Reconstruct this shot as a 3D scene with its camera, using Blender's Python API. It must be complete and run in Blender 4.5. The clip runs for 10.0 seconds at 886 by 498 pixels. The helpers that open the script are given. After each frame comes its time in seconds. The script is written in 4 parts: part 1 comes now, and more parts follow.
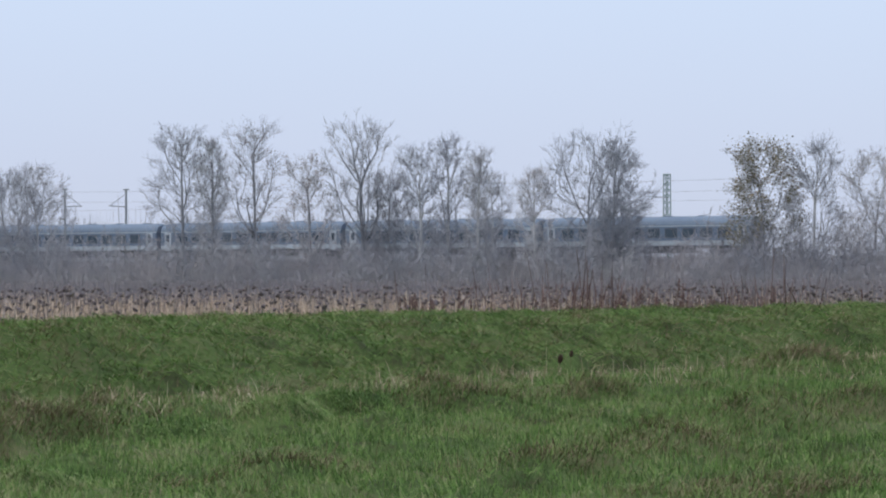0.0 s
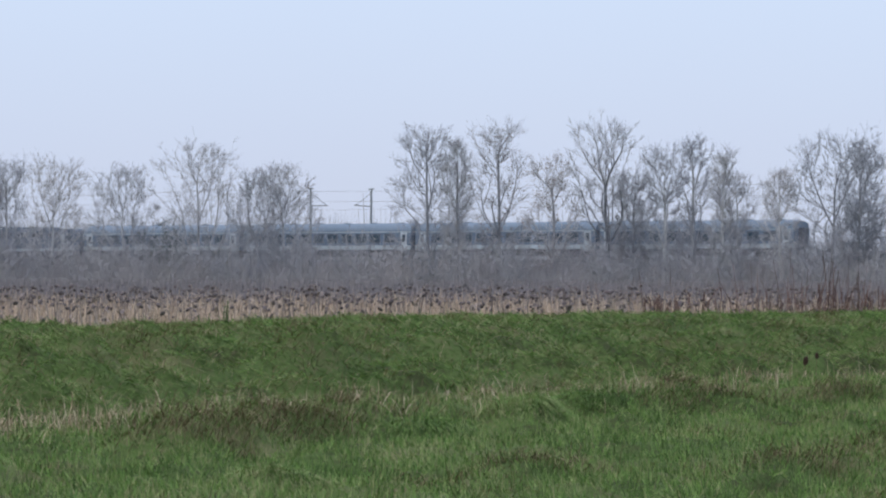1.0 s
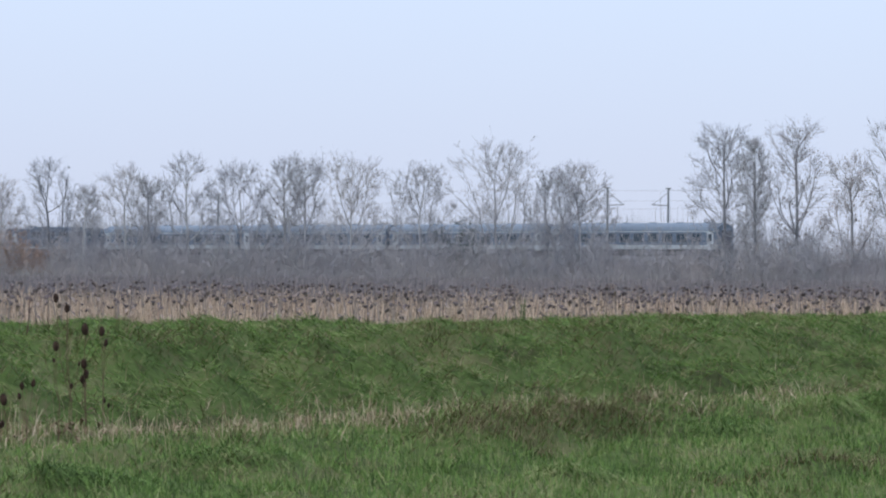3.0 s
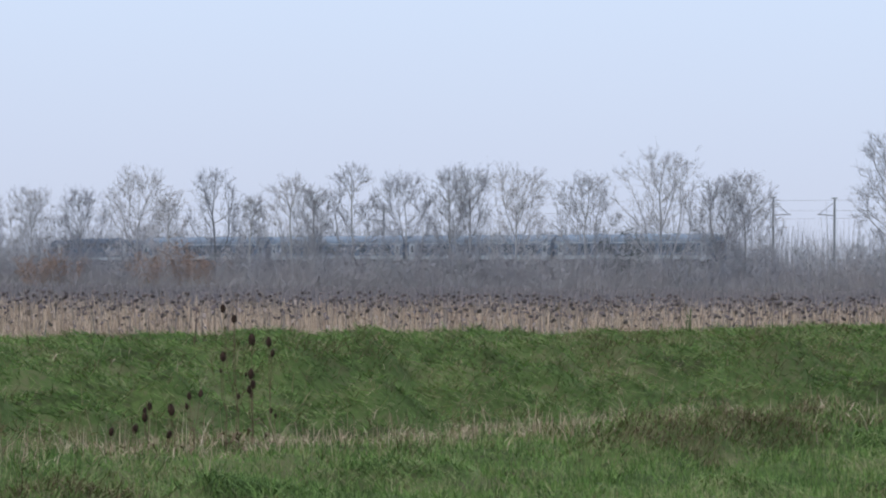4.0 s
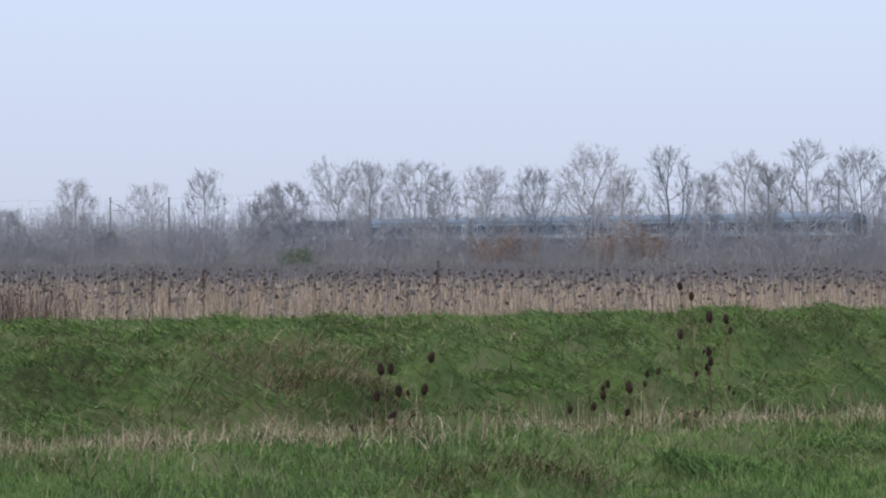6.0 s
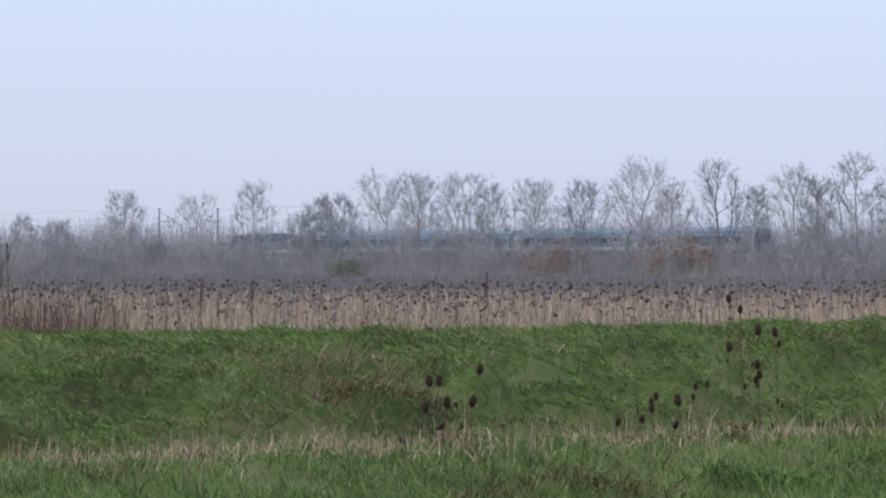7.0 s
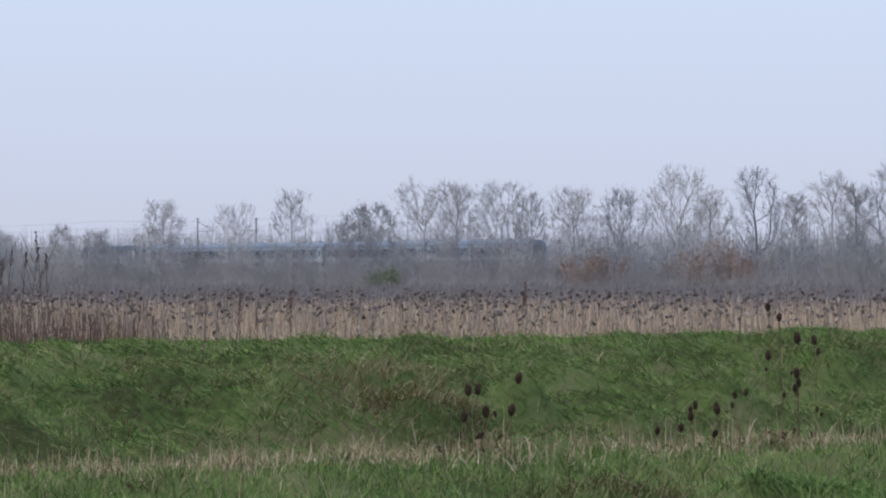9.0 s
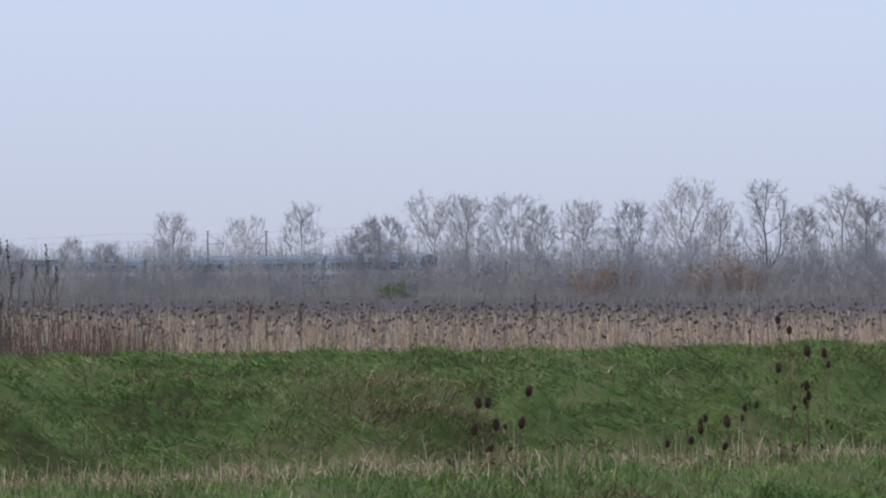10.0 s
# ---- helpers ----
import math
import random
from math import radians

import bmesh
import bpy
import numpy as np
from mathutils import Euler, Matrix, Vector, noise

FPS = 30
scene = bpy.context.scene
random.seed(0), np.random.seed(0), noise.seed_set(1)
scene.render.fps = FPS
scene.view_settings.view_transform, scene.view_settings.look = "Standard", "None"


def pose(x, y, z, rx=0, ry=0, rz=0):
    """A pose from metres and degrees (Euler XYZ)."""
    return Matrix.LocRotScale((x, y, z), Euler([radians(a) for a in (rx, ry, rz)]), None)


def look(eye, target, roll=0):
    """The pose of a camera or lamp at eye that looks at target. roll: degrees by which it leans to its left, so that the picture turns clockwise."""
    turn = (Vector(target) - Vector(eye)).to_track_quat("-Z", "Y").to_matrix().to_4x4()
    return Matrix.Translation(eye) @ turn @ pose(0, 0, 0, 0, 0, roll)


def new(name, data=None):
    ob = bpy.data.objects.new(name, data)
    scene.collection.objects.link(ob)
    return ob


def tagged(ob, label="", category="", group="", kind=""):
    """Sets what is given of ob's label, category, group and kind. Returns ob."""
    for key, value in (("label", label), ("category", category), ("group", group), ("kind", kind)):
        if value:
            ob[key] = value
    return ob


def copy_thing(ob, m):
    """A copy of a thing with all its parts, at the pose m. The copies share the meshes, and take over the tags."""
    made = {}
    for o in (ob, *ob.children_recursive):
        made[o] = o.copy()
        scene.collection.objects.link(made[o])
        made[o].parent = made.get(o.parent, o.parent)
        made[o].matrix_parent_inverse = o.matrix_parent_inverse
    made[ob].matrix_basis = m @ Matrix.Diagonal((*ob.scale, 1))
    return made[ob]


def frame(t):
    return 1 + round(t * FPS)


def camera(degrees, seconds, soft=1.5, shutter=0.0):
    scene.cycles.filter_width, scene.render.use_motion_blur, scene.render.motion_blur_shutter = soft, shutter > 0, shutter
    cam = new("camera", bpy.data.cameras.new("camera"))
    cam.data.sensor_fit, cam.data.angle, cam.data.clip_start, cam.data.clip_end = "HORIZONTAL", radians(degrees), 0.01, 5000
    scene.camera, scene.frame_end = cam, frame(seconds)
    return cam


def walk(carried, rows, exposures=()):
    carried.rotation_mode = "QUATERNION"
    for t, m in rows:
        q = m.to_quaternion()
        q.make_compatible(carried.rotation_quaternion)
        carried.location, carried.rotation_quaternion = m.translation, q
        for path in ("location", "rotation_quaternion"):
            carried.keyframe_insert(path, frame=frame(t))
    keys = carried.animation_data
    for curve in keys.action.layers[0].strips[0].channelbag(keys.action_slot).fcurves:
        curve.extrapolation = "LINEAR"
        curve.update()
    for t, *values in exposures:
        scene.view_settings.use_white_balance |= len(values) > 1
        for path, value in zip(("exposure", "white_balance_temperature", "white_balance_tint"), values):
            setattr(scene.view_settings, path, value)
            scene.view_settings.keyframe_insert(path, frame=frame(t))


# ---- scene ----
cam = camera(13.0, 10.0, soft=2.15)
EYE = 2.2
# the camera pans on the spot: seconds, heading to the left, tilt up, lean to the left (degrees)
PAN = [
    (0.0, 0.000, 0.294, -0.132),
    (0.5, 1.652, 0.254, 0.049),
    (1.0, 3.598, 0.298, 0.175),
    (1.5, 5.004, 0.225, 0.360),
    (2.0, 6.055, 0.059, 0.452),
    (2.5, 6.901, 0.104, 0.406),
    (2.7, 7.285, 0.176, 0.412),
    (3.8, 9.947, 0.408, 0.438),
    (4.0, 10.401, 0.396, 0.375),
    (4.5, 11.865, 0.306, 0.294),
    (5.0, 13.377, 0.260, 0.184),
    (5.5, 15.144, 0.122, -0.047),
    (6.0, 17.089, 0.048, -0.072),
    (6.2, 17.676, 0.061, 0.056),
    (7.5, 17.854, 0.269, 0.102),
    (8.0, 18.041, 0.299, 0.027),
    (8.5, 18.268, 0.303, -0.025),
    (9.0, 18.369, 0.354, -0.024),
    (9.5, 18.444, 0.425, -0.104),
    (10.0, 18.516, 0.543, -0.027),
]


def held(heading, tilt, lean):
    """The camera is held 0.15 m before the axis round which it turns."""
    a = radians(heading)
    return pose(-0.15 * math.sin(a), 0.15 * math.cos(a), EYE, 90 + tilt, 0, heading) @ pose(0, 0, 0, 0, 0, lean)


walk(cam, [(t, held(h, u, r)) for t, h, u, r in PAN],
     exposures=[(0, -0.08, 6500, 10), (1, -0.06, 6500, 10), (2, 0.04, 6500, 10), (2.5, 0.05, 6500, 10), (4.5, -0.05, 6510, 10.2), (5.5, -0.03, 6530, 10.5), (7.5, -0.03, 6580, 11.8), (9, -0.11, 6590, 12), (10, -0.19, 6590, 12)])

# ---------------------------------------------------------------- sky and light
world = bpy.data.worlds.new("overcast_sky")
scene.world = world
world.use_nodes = True
wn, wl = world.node_tree.nodes, world.node_tree.links
wn.clear()
sky = wn.new("ShaderNodeTexSky")
sky.sky_type, sky.sun_disc = "NISHITA", False
sky.sun_elevation, sky.sun_rotation = radians(50), radians(220)
sky_bg = wn.new("ShaderNodeBackground")
sky_bg.inputs["Strength"].default_value = 0.012
wl.new(sky.outputs["Color"], sky_bg.inputs["Color"])
geo = wn.new("ShaderNodeTexCoord")
sep = wn.new("ShaderNodeSeparateXYZ")
wl.new(geo.outputs["Generated"], sep.inputs["Vector"])
ramp = wn.new("ShaderNodeValToRGB")
ramp.color_ramp.elements[0].position, ramp.color_ramp.elements[0].color = 0.0, (0.562, 0.618, 0.775, 1)
ramp.color_ramp.elements[1].position, ramp.color_ramp.elements[1].color = 0.07, (0.605, 0.712, 0.92, 1)
e = ramp.color_ramp.elements.new(0.03)
e.color = (0.578, 0.655, 0.845, 1)
wl.new(sep.outputs["Z"], ramp.inputs["Fac"])
cloud = wn.new("ShaderNodeBackground")
wl.new(ramp.outputs["Color"], cloud.inputs["Color"])
cloud.inputs["Strength"].default_value = 1.0
add = wn.new("ShaderNodeAddShader")
wl.new(sky_bg.outputs[0], add.inputs[0])
wl.new(cloud.outputs[0], add.inputs[1])
wout = wn.new("ShaderNodeOutputWorld")
wl.new(add.outputs[0], wout.inputs["Surface"])

sun = new("sun", bpy.data.lights.new("sun", "SUN"))
sun.data.energy, sun.data.angle, sun.data.color = 1.4, radians(50), (1.0, 0.96, 0.9)
sun.matrix_world = look((-70, -42, 110), (0, 0, 0))


# ---------------------------------------------------------------- materials
def material(name, colours, scale=3.0, fine=40.0, rough=0.9, metal=0.0, island=0.0, objects=0.0, bump=0.0, stretch=(1, 1, 1), specular=0.25, span=(0.34, 0.66)):
    """A ramp of colours driven by noise at two scales, and by chance for each loose piece or each object."""
    m = bpy.data.materials.new(name)
    m.use_nodes = True
    n, k = m.node_tree.nodes, m.node_tree.links
    b = n["Principled BSDF"]
    b.inputs["Roughness"].default_value, b.inputs["Metallic"].default_value = rough, metal
    b.inputs["Specular IOR Level"].default_value = specular
    place = n.new("ShaderNodeNewGeometry") if island or objects == 0 else n.new("ShaderNodeTexCoord")
    coord = place.outputs["Position"] if "Position" in place.outputs else place.outputs["Object"]
    mp = n.new("ShaderNodeMapping")
    mp.inputs["Scale"].default_value = stretch
    k.new(coord, mp.inputs["Vector"])
    total = None
    for sc, weight in ((scale, 0.6), (fine, 0.4)):
        t = n.new("ShaderNodeTexNoise")
        t.inputs["Scale"].default_value, t.inputs["Detail"].default_value = sc, 4
        k.new(mp.outputs[0], t.inputs["Vector"])
        mul = n.new("ShaderNodeMath")
        mul.operation = "MULTIPLY_ADD"
        mul.inputs[1].default_value = weight * (1 - 0.6 * max(island, objects))
        k.new(t.outputs["Fac"], mul.inputs[0])
        if total is None:
            mul.inputs[2].default_value = 0
        else:
            k.new(total, mul.inputs[2])
        total = mul.outputs[0]
        last = t
    if island or objects:
        mul = n.new("ShaderNodeMath")
        mul.operation = "MULTIPLY_ADD"
        mul.inputs[1].default_value = 0.6 * max(island, objects)
        if island:
            k.new(n.new("ShaderNodeNewGeometry").outputs["Random Per Island"], mul.inputs[0])
        else:
            k.new(n.new("ShaderNodeObjectInfo").outputs["Random"], mul.inputs[0])
        k.new(total, mul.inputs[2])
        total = mul.outputs[0]
    r = n.new("ShaderNodeValToRGB")
    while len(r.color_ramp.elements) < len(colours):
        r.color_ramp.elements.new(0.5)
    for i, c in enumerate(colours):
        r.color_ramp.elements[i].position = span[0] + (span[1] - span[0]) * i / max(1, len(colours) - 1)
        r.color_ramp.elements[i].color = (*c, 1)
    k.new(total, r.inputs["Fac"])
    k.new(r.outputs["Color"], b.inputs["Base Color"])
    if bump:
        bp = n.new("ShaderNodeBump")
        bp.inputs["Strength"].default_value = bump
        bp.inputs["Distance"].default_value = 0.02
        k.new(last.outputs["Fac"], bp.inputs["Height"])
        k.new(bp.outputs[0], b.inputs["Normal"])
    return m


M_GROUND = material("turf", [(0.065, 0.075, 0.032), (0.10, 0.15, 0.046), (0.145, 0.15, 0.07)], 0.8, 14, bump=0.8, specular=0.05, span=(0.4, 0.6))
M_GRASS = material("grass_blades", [(0.09, 0.14, 0.05), (0.135, 0.225, 0.066), (0.185, 0.305, 0.084), (0.24, 0.365, 0.105), (0.37, 0.365, 0.185)], 0.7, 3.2, rough=0.85, island=0.5, specular=0.06, span=(0.39, 0.63))
M_STRAW = material("dry_grass", [(0.24, 0.18, 0.11), (0.43, 0.33, 0.215), (0.66, 0.53, 0.375)], 0.9, 4, island=0.8, specular=0.1)
M_TUSSOCK = material("matted_grass", [(0.10, 0.085, 0.045), (0.19, 0.15, 0.085), (0.34, 0.26, 0.165)], 0.9, 5, island=0.7, specular=0.06)
# Stalk and field grass colours are raised a little for mist.
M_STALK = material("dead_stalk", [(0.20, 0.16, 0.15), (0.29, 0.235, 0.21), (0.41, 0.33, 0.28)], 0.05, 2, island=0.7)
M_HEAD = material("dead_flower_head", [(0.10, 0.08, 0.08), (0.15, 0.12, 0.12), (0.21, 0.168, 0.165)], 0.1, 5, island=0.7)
# Far plants and heads repeat these paler and bluer: field haze in the colour.
M_FARFIELD = material("hazed_dead_plants", [(0.235, 0.208, 0.222), (0.275, 0.242, 0.25), (0.325, 0.276, 0.274)], 0.03, 0.4, island=0.5)
M_FARHEAD = material("hazed_flower_head", [(0.17, 0.15, 0.16), (0.20, 0.175, 0.187), (0.235, 0.205, 0.213)], 0.1, 2, island=0.6)
M_FIELDGRASS = material("field_grass", [(0.40, 0.285, 0.215), (0.59, 0.435, 0.325), (0.74, 0.575, 0.44)], 0.09, 1.5, island=0.5, span=(0.4, 0.62))
M_WEED = material("reddish_weed", [(0.10, 0.06, 0.053), (0.155, 0.092, 0.078), (0.215, 0.132, 0.112)], 0.3, 4, island=0.7)
M_GREENWEED = material("green_weed", [(0.07, 0.10, 0.04), (0.11, 0.155, 0.06), (0.16, 0.20, 0.09)], 0.5, 6, island=0.5)
M_GREYWEED = material("grey_weed", [(0.075, 0.058, 0.055), (0.12, 0.092, 0.084), (0.17, 0.13, 0.115)], 0.5, 6, island=0.5)
M_TEASEL = material("teasel_head", [(0.028, 0.016, 0.012), (0.06, 0.034, 0.024), (0.11, 0.064, 0.045)], 30, 160, bump=0.8)
M_TEASEL_STEM = material("teasel_stem", [(0.13, 0.095, 0.055), (0.23, 0.17, 0.105)], 8, 60)
# Distance haze is mixed into these bark colours, which lifts and blues them.
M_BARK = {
    "p": material("hazed_grey_bark", [(0.32, 0.315, 0.33), (0.43, 0.42, 0.43), (0.58, 0.565, 0.565)], 0.5, 6, objects=0.4),
    "w": material("hazed_brown_bark", [(0.25, 0.255, 0.275), (0.31, 0.31, 0.325), (0.37, 0.365, 0.375)], 0.5, 6, objects=0.4),
    "s": material("hazed_pale_bark", [(0.36, 0.355, 0.36), (0.51, 0.50, 0.495), (0.7, 0.69, 0.675)], 0.5, 6, objects=0.4),
    "v": material("hazed_dark_bark", [(0.15, 0.155, 0.175), (0.19, 0.195, 0.215), (0.24, 0.24, 0.255)], 0.5, 6, objects=0.4),
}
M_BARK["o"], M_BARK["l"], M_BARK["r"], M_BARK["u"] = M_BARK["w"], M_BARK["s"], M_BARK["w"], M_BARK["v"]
# Twig greys carry the haze as well, painted into the base colour.
M_TWIG_HAZED = material("twigs", [(0.40, 0.40, 0.43), (0.49, 0.48, 0.495), (0.57, 0.545, 0.55)], 0.3, 3, objects=0.7)
M_TWIG_DARK_HAZED = material("hazed_dark_twigs", [(0.31, 0.32, 0.35), (0.38, 0.38, 0.405), (0.45, 0.44, 0.455)], 0.3, 3, objects=0.5)
M_OAKLEAF = material("withered_leaves", [(0.16, 0.15, 0.09), (0.23, 0.20, 0.115), (0.33, 0.245, 0.14)], 0.5, 4, island=0.6)
M_RUSTLEAF = material("rust_leaves", [(0.24, 0.18, 0.16), (0.31, 0.225, 0.19), (0.38, 0.28, 0.23)], 0.5, 4, island=0.6)
# Mist is painted into the shrub and thicket greys, which makes them pale mauve.
M_SHRUB = material("hazed_shrub_twigs", [(0.31, 0.31, 0.335), (0.385, 0.372, 0.388), (0.47, 0.436, 0.43)], 0.1, 1.5, objects=0.6)
M_THICKET = material("hazed_thicket_twigs", [(0.33, 0.31, 0.33), (0.40, 0.37, 0.378), (0.50, 0.44, 0.425)], 0.05, 0.35, island=0.3)
# The woods' mist is only this pale bluish base colour.
M_FARWOOD = material("hazed_far_twigs", [(0.3, 0.30, 0.335), (0.37, 0.36, 0.39), (0.45, 0.42, 0.43)], 0.05, 0.6, island=0.5)
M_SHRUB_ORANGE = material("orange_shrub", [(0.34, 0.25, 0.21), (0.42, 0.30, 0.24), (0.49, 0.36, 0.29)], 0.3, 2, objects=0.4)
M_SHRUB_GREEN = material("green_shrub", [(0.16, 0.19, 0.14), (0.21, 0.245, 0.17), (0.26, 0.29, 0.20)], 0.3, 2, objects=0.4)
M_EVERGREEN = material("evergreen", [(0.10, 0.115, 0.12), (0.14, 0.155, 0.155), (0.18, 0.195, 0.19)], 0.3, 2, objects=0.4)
# Coach blue is dulled here, with the haze before the train mixed in.
M_BLUE = material("hazed_blue_paint", [(0.145, 0.195, 0.265), (0.165, 0.22, 0.295), (0.185, 0.245, 0.325)], 0.4, 5, rough=0.55, stretch=(0.3, 1, 2))
M_ROOF = material("grey_blue_roof", [(0.18, 0.23, 0.30), (0.215, 0.27, 0.34), (0.25, 0.305, 0.38)], 0.4, 4, rough=0.6, stretch=(0.4, 1, 1))
M_STRIPE = material("pale_stripe", [(0.46, 0.53, 0.58), (0.54, 0.61, 0.65), (0.60, 0.66, 0.70)], 0.5, 6, rough=0.5)
# Dark underframe tone raised by the same painted haze.
M_UNDER = material("hazed_underframe", [(0.12, 0.125, 0.145), (0.16, 0.165, 0.185)], 2, 12)
M_DOOR = material("pale_door", [(0.5, 0.55, 0.6), (0.62, 0.67, 0.7)], 1, 8, rough=0.5)
M_LOCO = material("loco_paint", [(0.135, 0.165, 0.215), (0.16, 0.195, 0.25), (0.185, 0.22, 0.275)], 0.4, 5, rough=0.5)
M_STEEL = material("steel", [(0.16, 0.17, 0.18), (0.28, 0.29, 0.30)], 2, 20, rough=0.5, metal=0.6)
M_MASTGREEN = material("green_mast", [(0.15, 0.23, 0.20), (0.19, 0.28, 0.24)], 1, 9, rough=0.6)
M_MAST = material("concrete_mast", [(0.27, 0.285, 0.295), (0.36, 0.375, 0.38)], 1, 9)
M_WIRE = material("wire", [(0.25, 0.25, 0.27), (0.35, 0.35, 0.37)], 1, 9)
M_BALLAST = material("ballast", [(0.10, 0.09, 0.085), (0.2, 0.185, 0.175)], 0.8, 8, bump=0.8)
M_BANK = material("embankment_grass", [(0.07, 0.075, 0.05), (0.13, 0.12, 0.08)], 0.2, 3)
M_GLASS = bpy.data.materials.new("coach_glass")
M_GLASS.use_nodes = True
g = M_GLASS.node_tree.nodes["Principled BSDF"]
g.inputs["Base Color"].default_value = (0.06, 0.09, 0.12, 1)
g.inputs["Roughness"].default_value, g.inputs["Specular IOR Level"].default_value = 0.12, 0.7


# ---------------------------------------------------------------- mesh tools
def quick_mesh(name, verts, quads, mat):
    """A mesh from arrays: verts (n, 3), quads (m, 4)."""
    verts, quads = np.asarray(verts, dtype=np.float32), np.asarray(quads, dtype=np.int32)
    me = bpy.data.meshes.new(name)
    me.vertices.add(len(verts))
    me.vertices.foreach_set("co", verts.ravel())
    me.loops.add(quads.size)
    me.loops.foreach_set("vertex_index", quads.ravel())
    me.polygons.add(len(quads))
    me.polygons.foreach_set("loop_start", np.arange(len(quads), dtype=np.int32) * 4)
    me.update(calc_edges=True)
    me.validate()
    me.materials.append(mat)
    return me


def part(name, bm, mat, parent=None, label=""):
    me = bpy.data.meshes.new(name)
    bm.to_mesh(me)
    bm.free()
    me.materials.append(mat)
    ob = new(name, me)
    if parent is not None:
        ob.parent = parent
    return tagged(ob, label)


def mesh_part(name, me, parent=None, label=""):
    ob = new(name, me)
    if parent is not None:
        ob.parent = parent
    return tagged(ob, label)


def box(bm, x0, x1, y0, y1, z0, z1, bevel=0.0):
    made = bmesh.ops.create_cube(bm, size=1, matrix=Matrix.Translation(((x0 + x1) / 2, (y0 + y1) / 2, (z0 + z1) / 2)) @ Matrix.Diagonal((x1 - x0, y1 - y0, z1 - z0, 1)))
    if bevel:
        edges = list({ed for v in made["verts"] for ed in v.link_edges})
        bmesh.ops.bevel(bm, geom=edges, offset=bevel, segments=2, affect="EDGES")
    return bm


def boxed(*args, **kw):
    return box(bmesh.new(), *args, **kw)


def rod(bm, a, b, r0, r1=None, sides=6):
    a, b = Vector(a), Vector(b)
    m = Matrix.Translation((a + b) / 2) @ (b - a).to_track_quat("Z", "Y").to_matrix().to_4x4()
    bmesh.ops.create_cone(bm, cap_ends=True, segments=sides, radius1=r0, radius2=r0 if r1 is None else r1, depth=(b - a).length, matrix=m)
    return bm


def bent(bm, points, r0, r1, sides=5):
    pts = [Vector(p) for p in points]
    for i, (a, b) in enumerate(zip(pts, pts[1:])):
        k0, k1 = i / (len(pts) - 1), (i + 1) / (len(pts) - 1)
        rod(bm, a, b, r0 + (r1 - r0) * k0, r0 + (r1 - r0) * k1, sides)
    return bm


def tubes(segs, sides):
    """Open prisms round segments: segs rows x0 y0 z0 x1 y1 z1 r0 r1."""
    segs = np.asarray(segs, dtype=np.float64)
    a, b = segs[:, 0:3], segs[:, 3:6]
    d = b - a
    d /= np.maximum(np.linalg.norm(d, axis=1, keepdims=True), 1e-6)
    ref = np.where(np.abs(d[:, 2:3]) > 0.8, np.array([[1.0, 0, 0]]), np.array([[0, 0, 1.0]]))
    u = np.cross(d, ref)
    u /= np.linalg.norm(u, axis=1, keepdims=True)
    w = np.cross(d, u)
    ang = np.arange(sides) * 2 * np.pi / sides
    ring = u[:, None, :] * np.cos(ang)[None, :, None] + w[:, None, :] * np.sin(ang)[None, :, None]
    v0 = a[:, None, :] + ring * segs[:, 6][:, None, None]
    v1 = b[:, None, :] + ring * segs[:, 7][:, None, None]
    verts = np.concatenate([v0, v1], axis=1).reshape(-1, 3)
    base = np.arange(len(segs))[:, None] * 2 * sides
    i = np.arange(sides)
    j = (i + 1) % sides
    quads = np.stack([base + i, base + j, base + j + sides, base + i + sides], axis=2).reshape(-1, 4)
    return verts, quads


def ribbons(segs, rng):
    """The thinnest twigs: one narrow face to each segment, turned by chance."""
    segs = np.asarray(segs, dtype=np.float64)
    a, b = segs[:, 0:3], segs[:, 3:6]
    u = np.cross(b - a, rng.normal(0, 1, (len(segs), 3)))
    u /= np.maximum(np.linalg.norm(u, axis=1, keepdims=True), 1e-6)
    r0, r1 = segs[:, 6:7] * 1.25, segs[:, 7:8] * 1.25
    v = np.stack([a - u * r0, a + u * r0, b + u * r1, b - u * r1], axis=1).reshape(-1, 3)
    return v, np.arange(len(v)).reshape(-1, 4)


def scatter(tv, tq, pos, turn, scale, lean=None):
    """Copies of a small form (tv, tq) at pos, turned about z and scaled, joined into arrays."""
    n, c, s = len(pos), np.cos(turn), np.sin(turn)
    x = tv[None, :, 0] * c[:, None] - tv[None, :, 1] * s[:, None]
    y = tv[None, :, 0] * s[:, None] + tv[None, :, 1] * c[:, None]
    z = np.repeat(tv[None, :, 2], n, axis=0)
    v = np.stack([x, y, z], axis=2) * scale[:, None, None]
    if lean is not None:
        v[:, :, 0] += v[:, :, 2] * lean[:, None, 0]
        v[:, :, 1] += v[:, :, 2] * lean[:, None, 1]
    v += pos[:, None, :]
    q = tq[None] + (np.arange(n) * len(tv))[:, None, None]
    return v.reshape(-1, 3), q.reshape(-1, 4)


